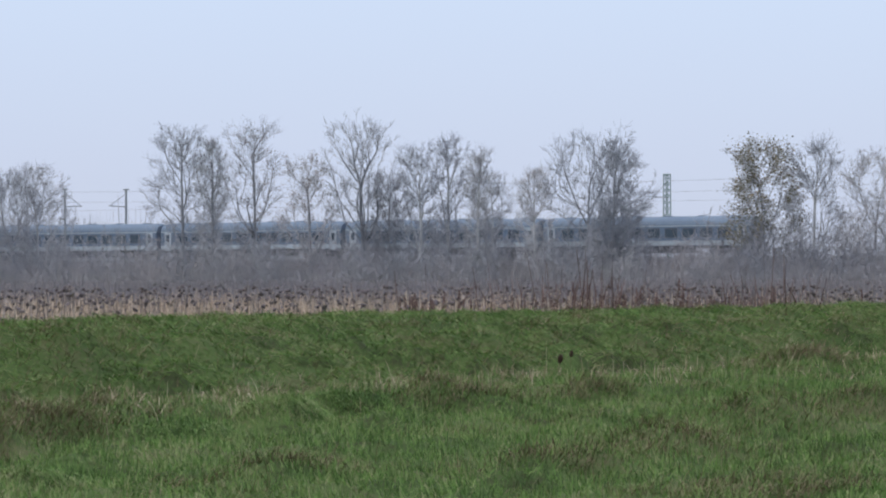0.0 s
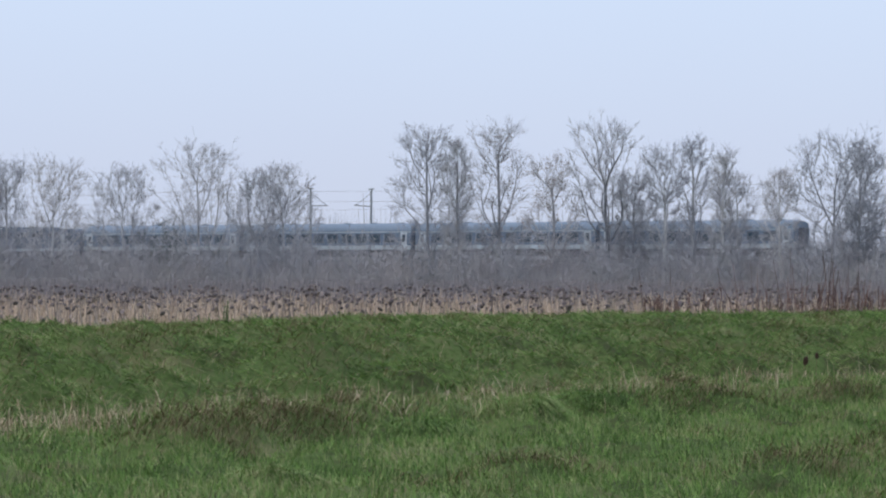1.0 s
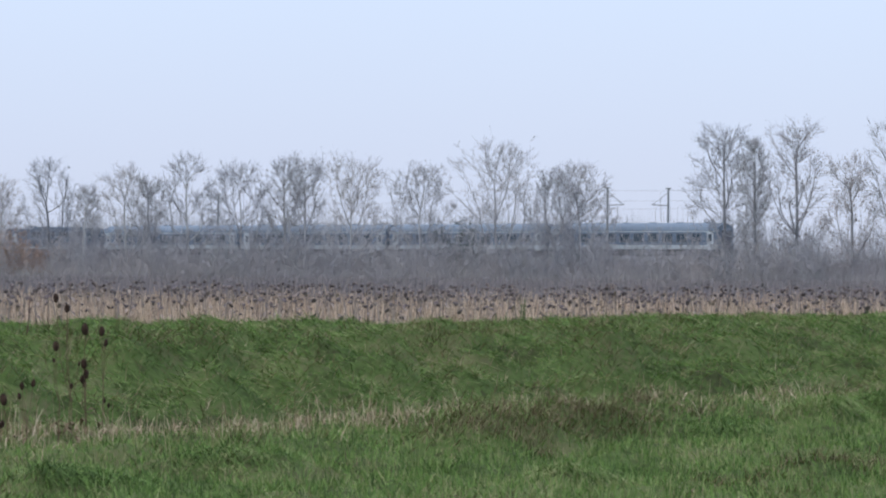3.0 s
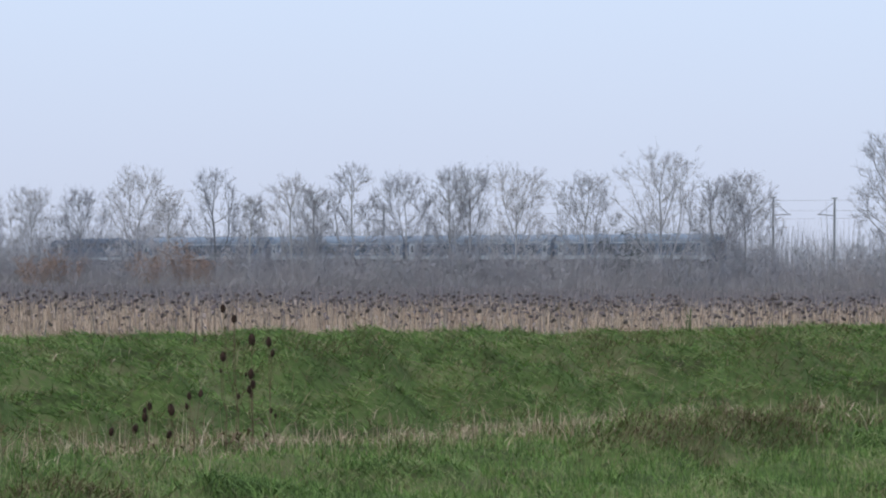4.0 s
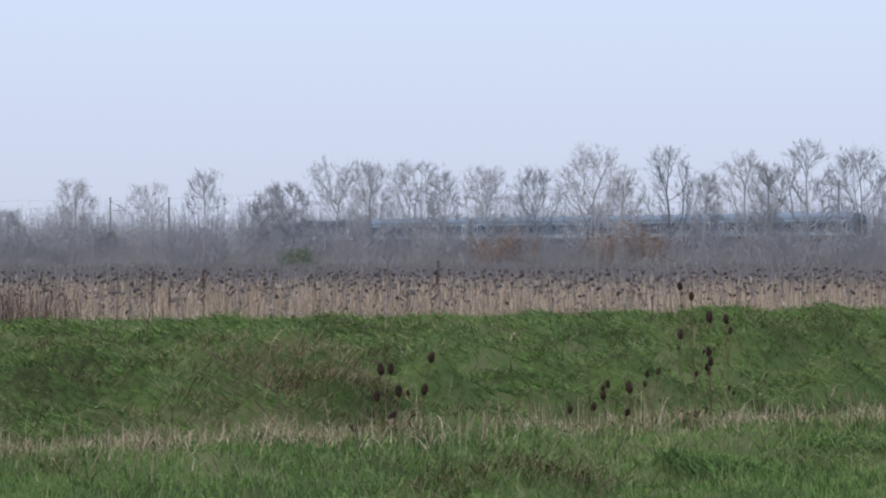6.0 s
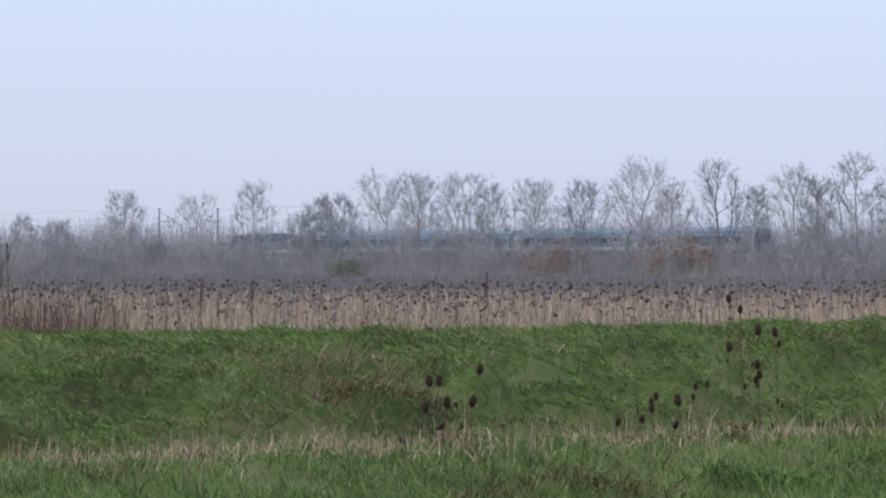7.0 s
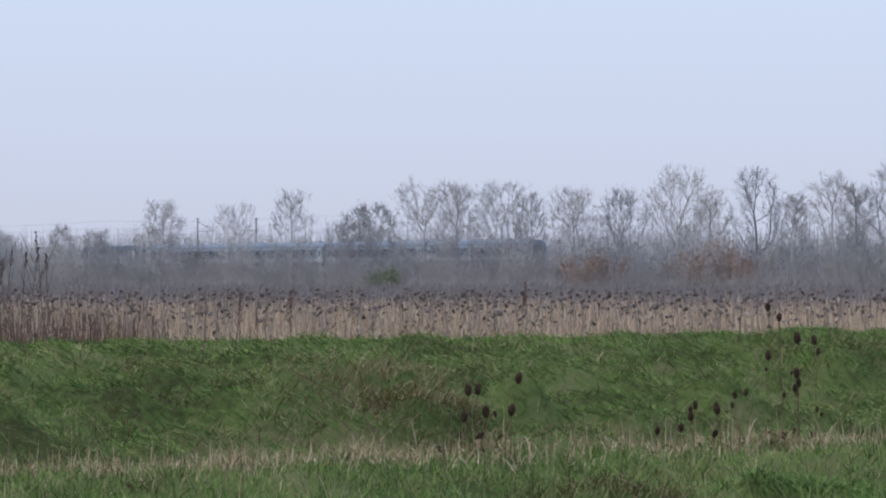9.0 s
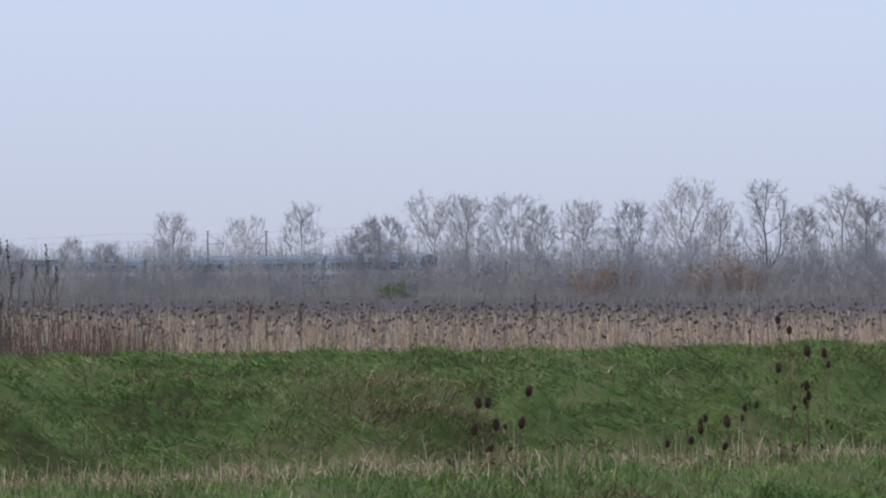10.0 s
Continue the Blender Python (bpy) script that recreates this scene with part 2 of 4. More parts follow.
def blades(pos, length, width, turn, lean, rng, droop=0.5):
    """Curved grass blades of three faces each. turn: the way in which a blade leans, lean: how far (0 upright, 1 flat)."""
    n = len(pos)
    out = np.stack([np.cos(turn), np.sin(turn), np.zeros(n)], axis=1)
    face = turn + rng.uniform(0.6, 2.4, n)
    side = np.stack([np.cos(face), np.sin(face), np.zeros(n)], axis=1) * (width / 2)[:, None]
    up = np.array([[0, 0, 1.0]])
    rise = np.clip(1.0 - droop * lean - 0.2 * lean, -0.35, 1)
    row = []
    for k, w in ((0.0, 1.0), (0.42, 0.85), (0.75, 0.6), (1.0, 0.15)):
        c = pos + out * (length * lean * 0.95 * k ** 1.25)[:, None] + up * (length * (rise * k + (0.75 * k * (1 - k)) * lean))[:, None]
        row += [c - side * w, c + side * w]
    v = np.stack(row, axis=1)
    q = np.array([[0, 1, 3, 2], [2, 3, 5, 4], [4, 5, 7, 6]])[None] + (np.arange(n) * 8)[:, None, None]
    return v.reshape(-1, 3), q.reshape(-1, 4)


def slivers(pos, length, width, turn, lean, rng):
    """Straight blades of one face each, for what stands far off or is very fine."""
    tip = pos + np.stack([np.cos(turn) * lean, np.sin(turn) * lean, np.clip(1.05 - 0.75 * lean, 0.12, 1)], axis=1) * length[:, None]
    w = (width / 2.5)[:, None]
    return ribbons(np.concatenate([pos, tip, w, w * 0.4], axis=1), rng)


# ---------------------------------------------------------------- the land
BANK = radians(-57.7)      # the way square to the grass bank, clockwise from y
NX, NY = math.sin(BANK), math.cos(BANK)
QX, QY = math.cos(BANK), -math.sin(BANK)


def wob(x, y, size, seed, waves=7):
    """Smooth waves of about that size in metres, from -1 to 1."""
    rng = np.random.default_rng(seed)
    total = 0
    for _ in range(waves):
        a, ph, k = rng.uniform(0, 6.28), rng.uniform(0, 6.28), rng.uniform(0.6, 1.6) * 6.28 / size
        total = total + np.sin((x * math.cos(a) + y * math.sin(a)) * k + ph)
    return total / waves * 1.6


PROFILE_P = [-6000, -2, 8, 14, 18, 20.0, 20.7, 22, 23.2, 24, 25, 26, 27, 28.5, 31, 36, 38, 9000]
PROFILE_Z = [0.55, 0.58, 0.62, 0.70, 0.74, 0.77, 0.88, 0.90, 0.68, 0.80, 1.13, 1.40, 1.57, 1.54, 1.08, 0.1, 0.0, 0.0]
# hummocks of matted grass: p, q, radius, height
HUMMOCKS = [
    (19.9, 31.7, 0.55, 0.16), (15.8, 30.1, 0.65, 0.17), (15.0, 26.9, 0.75, 0.15), (16.2, 32.6, 0.6, 0.19), (18.4, 16.3, 0.55, 0.13), (20.2, 35.0, 0.4, 0.12), (20.0, 24.3, 0.55, 0.2),
    (25.0, 19.4, 0.85, 0.17), (20.7, 26.2, 0.5, 0.1), (25.3, 32.4, 0.5, 0.12), (25.6, 26.0, 0.6, 0.1),
    (16.4, 23.6, 0.5, 0.1), (14.6, 24.6, 0.5, 0.12), (21.6, 42.0, 0.6, 0.12),
]


# tufts of long lush grass on the flat: p, q, radius, height
LUSH = [(19.3, 20.4, 0.5, 0.15), (18.6, 18.2, 0.4, 0.1), (20.1, 29.0, 0.4, 0.12), (20.3, 30.6, 0.35, 0.1), (19.9, 27.2, 0.4, 0.1), (17.4, 22.2, 0.35, 0.08)]


def land(p, q):
    """The ground's height at p metres towards the bank and q metres along it."""
    z = np.interp(p, PROFILE_P, PROFILE_Z)
    near = np.clip((39 - p) / 4, 0, 1) * np.clip((p + 60) / 30, 0, 1) * np.clip((130 - np.abs(q)) / 40, 0, 1)
    z = z + near * (0.05 * wob(p, q, 5.0, 3) + 0.065 * wob(p, q, 1.4, 4) + 0.035 * wob(p, q, 0.6, 5))
    z = z + np.interp(q, [8, 14, 20, 30, 45, 70], [-0.04, -0.06, -0.12, 0.03, 0.12, 0.16]) * np.clip((23.4 - p) / 1.4, 0, 1) * np.clip((p - 8) / 8, 0, 1)
    # clumps of long grass hang in uneven steps over the bank's face
    face = np.clip((p - 23.2) / 0.8, 0, 1) * np.clip((26.7 - p) / 1.3, 0, 1) * near
    z = z + face * (0.17 * np.abs(wob(p, q * 0.7, 1.5, 6)) ** 1.5 + 0.20 * np.clip(wob(p, q * 0.75, 0.8, 7), 0, 1) - 0.10)
    for hp, hq, r, h in HUMMOCKS + LUSH:
        z = z + 1.5 * h * np.exp(-(((p - hp) ** 2 + ((q - hq) / 1.6) ** 2) / (0.8 * r * r)) ** 1.6)
    return z


def to_xy(p, q):
    return p * NX + q * QX, p * NY + q * QY


def to_pq(x, y):
    return x * NX + y * NY, x * QX + y * QY


def axis(*pieces):
    return np.unique(np.concatenate([np.arange(a, b, st) for a, b, st in pieces] + [np.array([pieces[-1][1]])]))


def build_ground():
    ps = axis((-4000, -200, 400), (-200, 0, 20), (0, 12, 1), (12, 32, 0.16), (32, 40, 0.5), (40, 200, 10), (200, 4800, 200))
    qs = axis((-4000, -200, 400), (-200, -20, 10), (-20, 5, 1), (5, 66, 0.2), (66, 100, 2), (100, 300, 20), (300, 4800, 250))
    P, Q = np.meshgrid(ps, qs, indexing="ij")
    Z = land(P, Q)
    X, Y = to_xy(P, Q)
    v = np.stack([X, Y, Z], axis=2).reshape(-1, 3)
    a, b = len(ps), len(qs)
    i = (np.arange(a - 1)[:, None] * b + np.arange(b - 1)[None]).ravel()
    me = quick_mesh("ground", v, np.stack([i, i + b, i + b + 1, i + 1], axis=1), M_GROUND)
    me.polygons.foreach_set("use_smooth", np.ones(len(me.polygons), dtype=bool))
    return tagged(new("ground", me), "grassy ground with a ditch and a low bank before a flat field", "ground", kind="structure")


def seen_from_stand(x, y, near=22.0, far=1e9, left=-27.0, right=9.0):
    """The wedge of land that the pan takes in."""
    a, d = np.degrees(np.arctan2(x, y)), np.hypot(x, y)
    return (a > left) & (a < right) & (d > near) & (d < far)


def sow(rng, n, p0, p1, q0, q1):
    p, q = rng.uniform(p0, p1, n), rng.uniform(q0, q1, n)
    x, y = to_xy(p, q)
    keep = seen_from_stand(x, y)
    p, q, x, y = p[keep], q[keep], x[keep], y[keep]
    return p, q, np.stack([x, y, land(p, q) - 0.01], axis=1)


def tufted(rng, p, q, pos, per, spread):
    """Gathers points in tufts: returns the points again, per to each tuft, and the tuft's number for each."""
    n = len(p)
    who = np.repeat(np.arange(n), per)
    dp, dq = rng.normal(0, spread, n * per), rng.normal(0, spread, n * per)
    p2, q2 = p[who] + dp, q[who] + dq
    x, y = to_xy(p2, q2)
    return p2, q2, np.stack([x, y, land(p2, q2) - 0.01], axis=1), who


def build_grass():
    rng = np.random.default_rng(11)
    lay = math.atan2(QY, QX) + math.pi - 0.2         # the way in which wind has laid the grass
    down = math.atan2(-NY, -NX)                      # straight down the bank

    # fine upright sward on the flat and as an undergrowth on the bank
    p, q, pos = sow(rng, 700000, 11, 29.5, 8, 66)
    patch = 0.7 * wob(p, q, 2.6, 21) + 0.6 * wob(p, q, 0.8, 22)
    n = len(p)
    on_bank = np.clip((p - 22.6) / 1.0, 0, 1)
    length = rng.uniform(0.05, 0.13, n) * (1 + 0.28 * patch) * (1 + 0.25 * on_bank)
    turn = np.where(rng.uniform(0, 1, n) < 0.3 + 0.5 * on_bank, lay + rng.normal(0, 0.8, n), rng.uniform(0, 6.28, n))
    lean = np.clip(0.45 + 0.42 * on_bank + 0.12 * patch + rng.normal(0, 0.2, n), 0.02, 1.1)
    v1, f1 = slivers(pos, length, rng.uniform(0.0053, 0.0096, n), turn, lean, rng)
    # long blades in tufts that droop down the bank and lie over one another
    p, q, pos = sow(rng, 24000, 22.6, 29.0, 8, 66)
    keep = rng.uniform(0, 1, len(p)) < np.clip(0.62 + 0.6 * wob(p, q, 1.1, 26), 0.12, 1)
    p, q, pos, who = tufted(rng, p[keep], q[keep], pos[keep], 11, 0.06)
    n, m = len(p), who.max() + 1
    turn = np.where(rng.uniform(0, 1, m) < 0.5, lay, down)[who] + 0.5 * wob(p, q, 2.2, 24) + rng.normal(0, 0.35, m)[who] + rng.normal(0, 0.22, n)
    length = rng.uniform(0.12, 0.3, m)[who] * rng.uniform(0.6, 1.15, n) * np.clip((29.4 - p) / 2.6, 0.45, 1)
    lean = np.clip(rng.normal(0.92, 0.12, m)[who] + rng.normal(0, 0.1, n), 0.3, 1.15)
    v2, f2 = blades(pos, length, rng.uniform(0.0032, 0.0052, n), turn, lean, rng, 1.0)
    # loose tufts on the flat, a little longer than the rest
    p, q, pos = sow(rng, 9000, 11, 22.8, 8, 66)
    keep = rng.uniform(0, 1, len(p)) < np.clip(0.3 + 0.7 * wob(p, q, 1.3, 27), 0.05, 1)
    p, q, pos, who = tufted(rng, p[keep], q[keep], pos[keep], 14, 0.05)
    n, m = len(p), who.max() + 1
    turn = rng.uniform(0, 6.28, m)[who] * 0.4 + lay + rng.normal(0, 0.9, n)
    lean = np.clip(rng.normal(0.55, 0.2, m)[who] + rng.normal(0, 0.15, n), 0.05, 1.0)
    v3, f3 = blades(pos, rng.uniform(0.09, 0.21, m)[who] * rng.uniform(0.6, 1.15, n), rng.uniform(0.0035, 0.006, n), turn, lean, rng, 0.5)
    # lush tufts
    lp, lq = [], []
    for hp, hq, r, h in LUSH:
        lp.append(hp + rng.normal(0, 0.4 * r, 170)), lq.append(hq + rng.normal(0, 0.64 * r, 170))
    p, q = np.concatenate(lp), np.concatenate(lq)
    x, y = to_xy(p, q)
    p, q, pos, who = tufted(rng, p, q, np.stack([x, y, land(p, q)], axis=1), 10, 0.03)
    n, m = len(p), who.max() + 1
    v4, f4 = blades(pos, rng.uniform(0.14, 0.3, n), rng.uniform(0.004, 0.007, n), np.where(rng.uniform(0, 1, m) < 0.6, down, lay)[who] + rng.normal(0, 0.5, n), np.clip(rng.normal(0.95, 0.15, n), 0.3, 1.15), rng, 1.0)
    v3, f3 = np.concatenate([v3, v4]), np.concatenate([f3, f4 + len(v3)])
    me = quick_mesh("grass", np.concatenate([v1, v2, v3]), np.concatenate([f1, f2 + len(v1), f3 + len(v1) + len(v2)]), M_GRASS)
    tagged(new("grass", me), "green grass, short on the flat and drooping in tufts over the bank", "grass", kind="stuff")

    # straw along the ditch and on the hummock of the bank
    p, q, pos = sow(rng, 380000, 20.0, 26.8, 8, 66)
    w = np.where(q < 25, 1.3, 0.55) * np.exp(-((p - 22.4 - 0.5 * wob(p, q, 2.4, 35)) / 0.7) ** 2) * np.clip(0.42 + 0.8 * wob(p, q, 3.4, 31) + 1.0 * wob(p, q, 0.8, 32), 0.03, 1.2)
    w = w + 0.02 + 0.03 * (p > 23.2) + 0.4 * np.clip(wob(p, q, 2.2, 33) + 0.6 * wob(p, q, 0.7, 34) - 0.6, 0, 1)
    w = w + 1.1 * np.exp(-((p - 24.6) / 0.6) ** 2 - ((q - 19.9) / 0.7) ** 2) + 0.9 * np.exp(-((p - 22.6) / 0.7) ** 2 - ((q - 14.6) / 1.6) ** 2)
    keep = rng.uniform(0, 1, len(p)) < w
    p, q, pos = p[keep], q[keep], pos[keep]
    n = len(p)
    tall = rng.uniform(0.07, 0.25, n) * np.where(rng.uniform(0, 1, n) < 0.06, 1.8, 1.0)
    turn = np.where(p > 23.2, down + rng.normal(0, 0.7, n), rng.uniform(0, 6.28, n))
    lean = np.clip(rng.normal(0.6, 0.3, n) + 0.3 * (p > 23.2), 0.02, 1.1)
    v, f = blades(pos, tall, rng.uniform(0.004, 0.008, n), turn, lean, rng)
    tagged(new("straw_grass", quick_mesh("straw_grass", v, f, M_STRAW)), "pale dry grass standing along the ditch", "dry grass", kind="stuff")
    # tall stems in loose bunches
    p, q, pos = sow(rng, 620, 21.5, 23.0, 8, 66)
    keep = rng.uniform(0, 1, len(p)) < np.where(q < 24, 0.55 + 0.6 * wob(p, q, 1.6, 36), 0.1)
    p, q, pos, who = tufted(rng, p[keep], q[keep], pos[keep], 7, 0.08)
    n, m = len(p), who.max() + 1
    v, f = blades(pos, rng.uniform(0.2, 0.5, m)[who] * rng.uniform(0.5, 1.1, n), rng.uniform(0.004, 0.009, n), rng.uniform(0, 6.28, n), np.clip(rng.normal(0.42, 0.28, n), 0.0, 1.0), rng)
    tagged(new("dry_stem", quick_mesh("dry_stem", v, f, M_STRAW)), "tall pale dry grass stems rising from the ditch", "dry grass", kind="stuff")

    # brown matted tufts: under the lip of the ditch, on the hummocks, and in streaks over the bank
    p, q, pos = sow(rng, 110000, 12, 27.8, 8, 66)
    w = 0.55 * np.clip(wob(p, q, 2.6, 41) + 0.6 * wob(p, q, 0.8, 42) - 0.6, 0, 0.7)
    w = w + 0.45 * np.exp(-((p - 20.5) / 0.25) ** 2) * np.clip(0.1 + 0.9 * wob(p, q, 1.8, 43), 0, 1)
    w = w + 0.42 * np.clip((p - 22.8) / 0.6, 0, 1) * np.clip(wob(p, q * 0.7, 1.2, 44) - 0.1, 0, 1)
    w = w + 0.8 * np.exp(-((p - 12.2) / 0.7) ** 2 - ((q - 24.0) / 1.3) ** 2)
    for hp, hq, r, h in HUMMOCKS:
        w = w + (0.3 if hp > 23 else 1.2 if hp > 17 else 0.6) * np.exp(-(((p - hp) ** 2 + ((q - hq) / 1.6) ** 2) / (0.8 * r * r)) ** 1.6)
    keep = rng.uniform(0, 1, len(p)) < w
    p, q, pos, who = tufted(rng, p[keep], q[keep], pos[keep], 9, 0.09)
    n, m = len(p), who.max() + 1
    turn = down + rng.normal(0, 0.8, m)[who] + rng.normal(0, 0.5, n)
    v, f = blades(pos, rng.uniform(0.12, 0.36, n), rng.uniform(0.003, 0.0065, n), turn, np.clip(rng.normal(0.85, 0.22, n), 0.05, 1.15), rng, 0.7)
    tagged(new("matted_grass", quick_mesh("matted_grass", v, f, M_TUSSOCK)), "dull brownish tufts of matted old grass", "grass tuft", kind="stuff")


# ---------------------------------------------------------------- the field of dead sunflowers
def sunflower_form(rng, full=True):
    """Stalk, drooping head and a few withered leaves: two pairs of arrays (stalk and leaves; head)."""
    h = rng.uniform(1.2, 1.55)
    b = rng.uniform(0.03, 0.14)
    segs = [(0, 0, 0, b * 0.3, 0, h * 0.6, 0.018, 0.015), (b * 0.3, 0, h * 0.6, b, 0, h, 0.015, 0.012), (b, 0, h, b + 0.12, 0, h + 0.02, 0.012, 0.01)]
    sv, sq = tubes(segs if full else segs[:2], 3)
    if full:
        for _ in range(4):
            z, a, l = rng.uniform(0.35, 0.9) * h, rng.uniform(0, 6.28), rng.uniform(0.07, 0.16)
            c, s = math.cos(a), math.sin(a)
            leaf = np.array([[0, 0, z], [c * l * 0.5 - s * 0.05, s * l * 0.5 + c * 0.05, z - 0.03], [c * l, s * l, z - l * 0.9], [c * l * 0.5 + s * 0.05, s * l * 0.5 - c * 0.05, z - 0.06]])
            sq = np.concatenate([sq, np.array([[0, 1, 2, 3]]) + len(sv)])
            sv = np.concatenate([sv, leaf])
    # the head: a shallow dish that hangs face down
    r, tilt = rng.uniform(0.045, 0.075), rng.uniform(0.2, 1.0)
    ang = np.arange(6) * math.pi / 3
    rim = np.stack([np.cos(ang) * r, np.sin(ang) * r, np.zeros(6)], axis=1)
    hv = np.concatenate([rim, rim * 0.45 + np.array([0, 0, 0.05]), rim * 0.4 - np.array([0, 0, 0.035])])
    i = np.arange(6)
    j = (i + 1) % 6
    hq = np.concatenate([np.stack([i, j, j + 6, i + 6], 1), np.stack([j, i, i + 12, j + 12], 1), np.array([[6, 7, 8, 9], [6, 9, 10, 11], [15, 14, 13, 12], [17, 16, 15, 12]])])
    ct, st = math.cos(tilt), math.sin(tilt)
    hv = np.stack([hv[:, 0] * ct + hv[:, 2] * st, hv[:, 1], -hv[:, 0] * st + hv[:, 2] * ct], axis=1) + np.array([b + 0.13, 0, h - 0.02])
    return sv, sq, hv, hq


FIELD = radians(-9.0)      # the field's near edge lies square to this way
FX, FY = math.sin(FIELD), math.cos(FIELD)


def field_points(rng, n, d0, d1):
    """Points between two lines across the wedge, d0 and d1 metres out."""
    d = np.sqrt(rng.uniform(d0 * d0, d1 * d1, n))
    a = np.radians(rng.uniform(-27.5, 9.5, n))
    r = d / np.cos(a - FIELD)
    return np.stack([r * np.sin(a), r * np.cos(a), np.zeros(n)], axis=1)


def build_field():
    rng = np.random.default_rng(5)
    stalk_v, stalk_q, head_v, head_q = [], [], [], []
    far_v, far_q, small_v, small_q = [], [], [], []
    ns = nh = nf = nm = 0
    for d0, d1, count, full in ((94, 108, 420, True), (108, 124, 800, True), (124, 150, 1300, True), (150, 210, 30000, False), (210, 338, 40000, False)):
        for k in range(5):
            sv, sq, hv, hq = sunflower_form(rng, full)
            n = count // 5
            pos, turn, sc = field_points(rng, n, d0, d1), rng.uniform(0, 6.28, n), rng.uniform(0.72, 1.12, n)
            lean = rng.normal(0, 0.08, (n, 2))
            if full:
                v, q = scatter(sv, sq, pos, turn, sc, lean)
            else:
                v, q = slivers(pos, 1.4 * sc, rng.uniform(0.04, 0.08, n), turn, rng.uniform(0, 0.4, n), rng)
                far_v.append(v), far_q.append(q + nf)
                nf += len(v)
                if d0 < 200:
                    c, r = hv.mean(axis=0), 0.07
                    hv = np.array([(-r, -r, -0.02), (r, -r, -0.02), (r, r, 0.03), (-r, r, 0.03), (-r, 0, -0.04), (r, 0, -0.04), (r * 0.6, 0, 0.05), (-r * 0.6, 0, 0.05)]) + c
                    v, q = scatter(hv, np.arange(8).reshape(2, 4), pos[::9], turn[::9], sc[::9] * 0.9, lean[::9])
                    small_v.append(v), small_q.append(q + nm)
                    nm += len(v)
                continue
            stalk_v.append(v), stalk_q.append(q + ns)
            ns += len(v)
            v, q = scatter(hv, hq, pos, turn, sc, lean)
            head_v.append(v), head_q.append(q + nh)
            nh += len(v)
    field = tagged(new("sunflower_field"), "field of dead dark sunflowers with drooping heads", "sunflower field", kind="stuff")
    mesh_part("stalks", quick_mesh("stalks", np.concatenate(stalk_v), np.concatenate(stalk_q), M_STALK), field)
    mesh_part("heads", quick_mesh("heads", np.concatenate(head_v), np.concatenate(head_q), M_HEAD), field)
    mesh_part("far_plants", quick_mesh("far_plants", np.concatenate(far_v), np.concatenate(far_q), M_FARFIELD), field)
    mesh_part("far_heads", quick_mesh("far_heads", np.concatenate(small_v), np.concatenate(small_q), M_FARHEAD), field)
    # pale grass between the first rows
    n = 170000
    pos = field_points(rng, n, 88, 185)
    out = pos[:, 0] * FX + pos[:, 1] * FY
    keep = rng.uniform(0, 1, n) < np.clip(0.75 + 0.5 * wob(pos[:, 0], pos[:, 1], 13, 61), 0.15, 1) * np.clip(1 - 0.08 * pos[:, 0], 0.35, 1) * np.clip((192 - out) / 50, 0.1, 1)
    pos = pos[keep]
    n = len(pos)
    v, q = slivers(pos, rng.uniform(0.6, 1.35, n) * np.clip((pos[:, 0] * FX + pos[:, 1] * FY - 60) / 40, 0.7, 1.05), rng.uniform(0.018, 0.04, n), rng.uniform(0, 6.28, n), np.clip(rng.normal(0.32, 0.18, n), 0, 0.9), rng)
    tagged(new("field_grass", quick_mesh("field_grass", v, q, M_FIELDGRASS)), "tall pale dry grass between the sunflowers", "dry grass", kind="stuff")


def sunflower(seed):
    """One dead sunflower as a thing of its own."""
    rng = random.Random(seed)
    h, b = rng.uniform(1.05, 1.5), rng.uniform(0.04, 0.16)
    root = tagged(new("sunflower"), "dead sunflower with a dark drooping head and withered leaves", "sunflower", "sunflowers at the field's edge")
    part("stalk", bent(bmesh.new(), [(0, 0, -0.05), (b * 0.3, 0, h * 0.6), (b, 0, h), (b + 0.08, 0, h + 0.02), (b + 0.14, 0, h - 0.04)], 0.019, 0.011), M_STALK, root)
    bm = bmesh.new()
    r = rng.uniform(0.055, 0.08)
    bmesh.ops.create_uvsphere(bm, u_segments=10, v_segments=6, radius=r)
    for v in bm.verts:
        v.co.z *= 0.42 if v.co.z > 0 else 0.25
        v.co.x *= 1 + rng.uniform(-0.1, 0.1)
    bmesh.ops.transform(bm, matrix=pose(b + 0.15, 0, h - 0.06, 0, rng.uniform(15, 70), 0), verts=bm.verts)
    part("flower_head", bm, M_HEAD, root, "dark dried flower head")
    for _ in range(4):
        z, a, l = rng.uniform(0.35, 0.9) * h, rng.uniform(0, 6.28), rng.uniform(0.07, 0.15)
        c, s = math.cos(a), math.sin(a)
        bm = bmesh.new()
        top = [bm.verts.new(w) for w in ((b * 0.4, 0, z), (b * 0.4 + c * l * 0.5 - s * 0.03, s * l * 0.5 + c * 0.03, z - 0.02), (b * 0.4 + c * l, s * l, z - l * 0.9), (b * 0.4 + c * l * 0.5 + s * 0.03, s * l * 0.5 - c * 0.03, z - 0.06))]
        bm.faces.new(top)
        bmesh.ops.solidify(bm, geom=list(bm.faces), thickness=0.006)
        part("leaf", bm, M_STALK, root, "shrivelled brown leaf")
    return root


def build_front_sunflowers():
    rng = np.random.default_rng(19)
    forms, used = [sunflower(500 + i) for i in range(7)], set()
    for x, y, z in field_points(rng, 170, 84, 106):
        k = int(rng.integers(0, 7))
        m = pose(x, y, 0, 0, 0, rng.uniform(0, 360))
        if k in used:
            copy_thing(forms[k], m)
        else:
            used.add(k)
            forms[k].matrix_basis = m


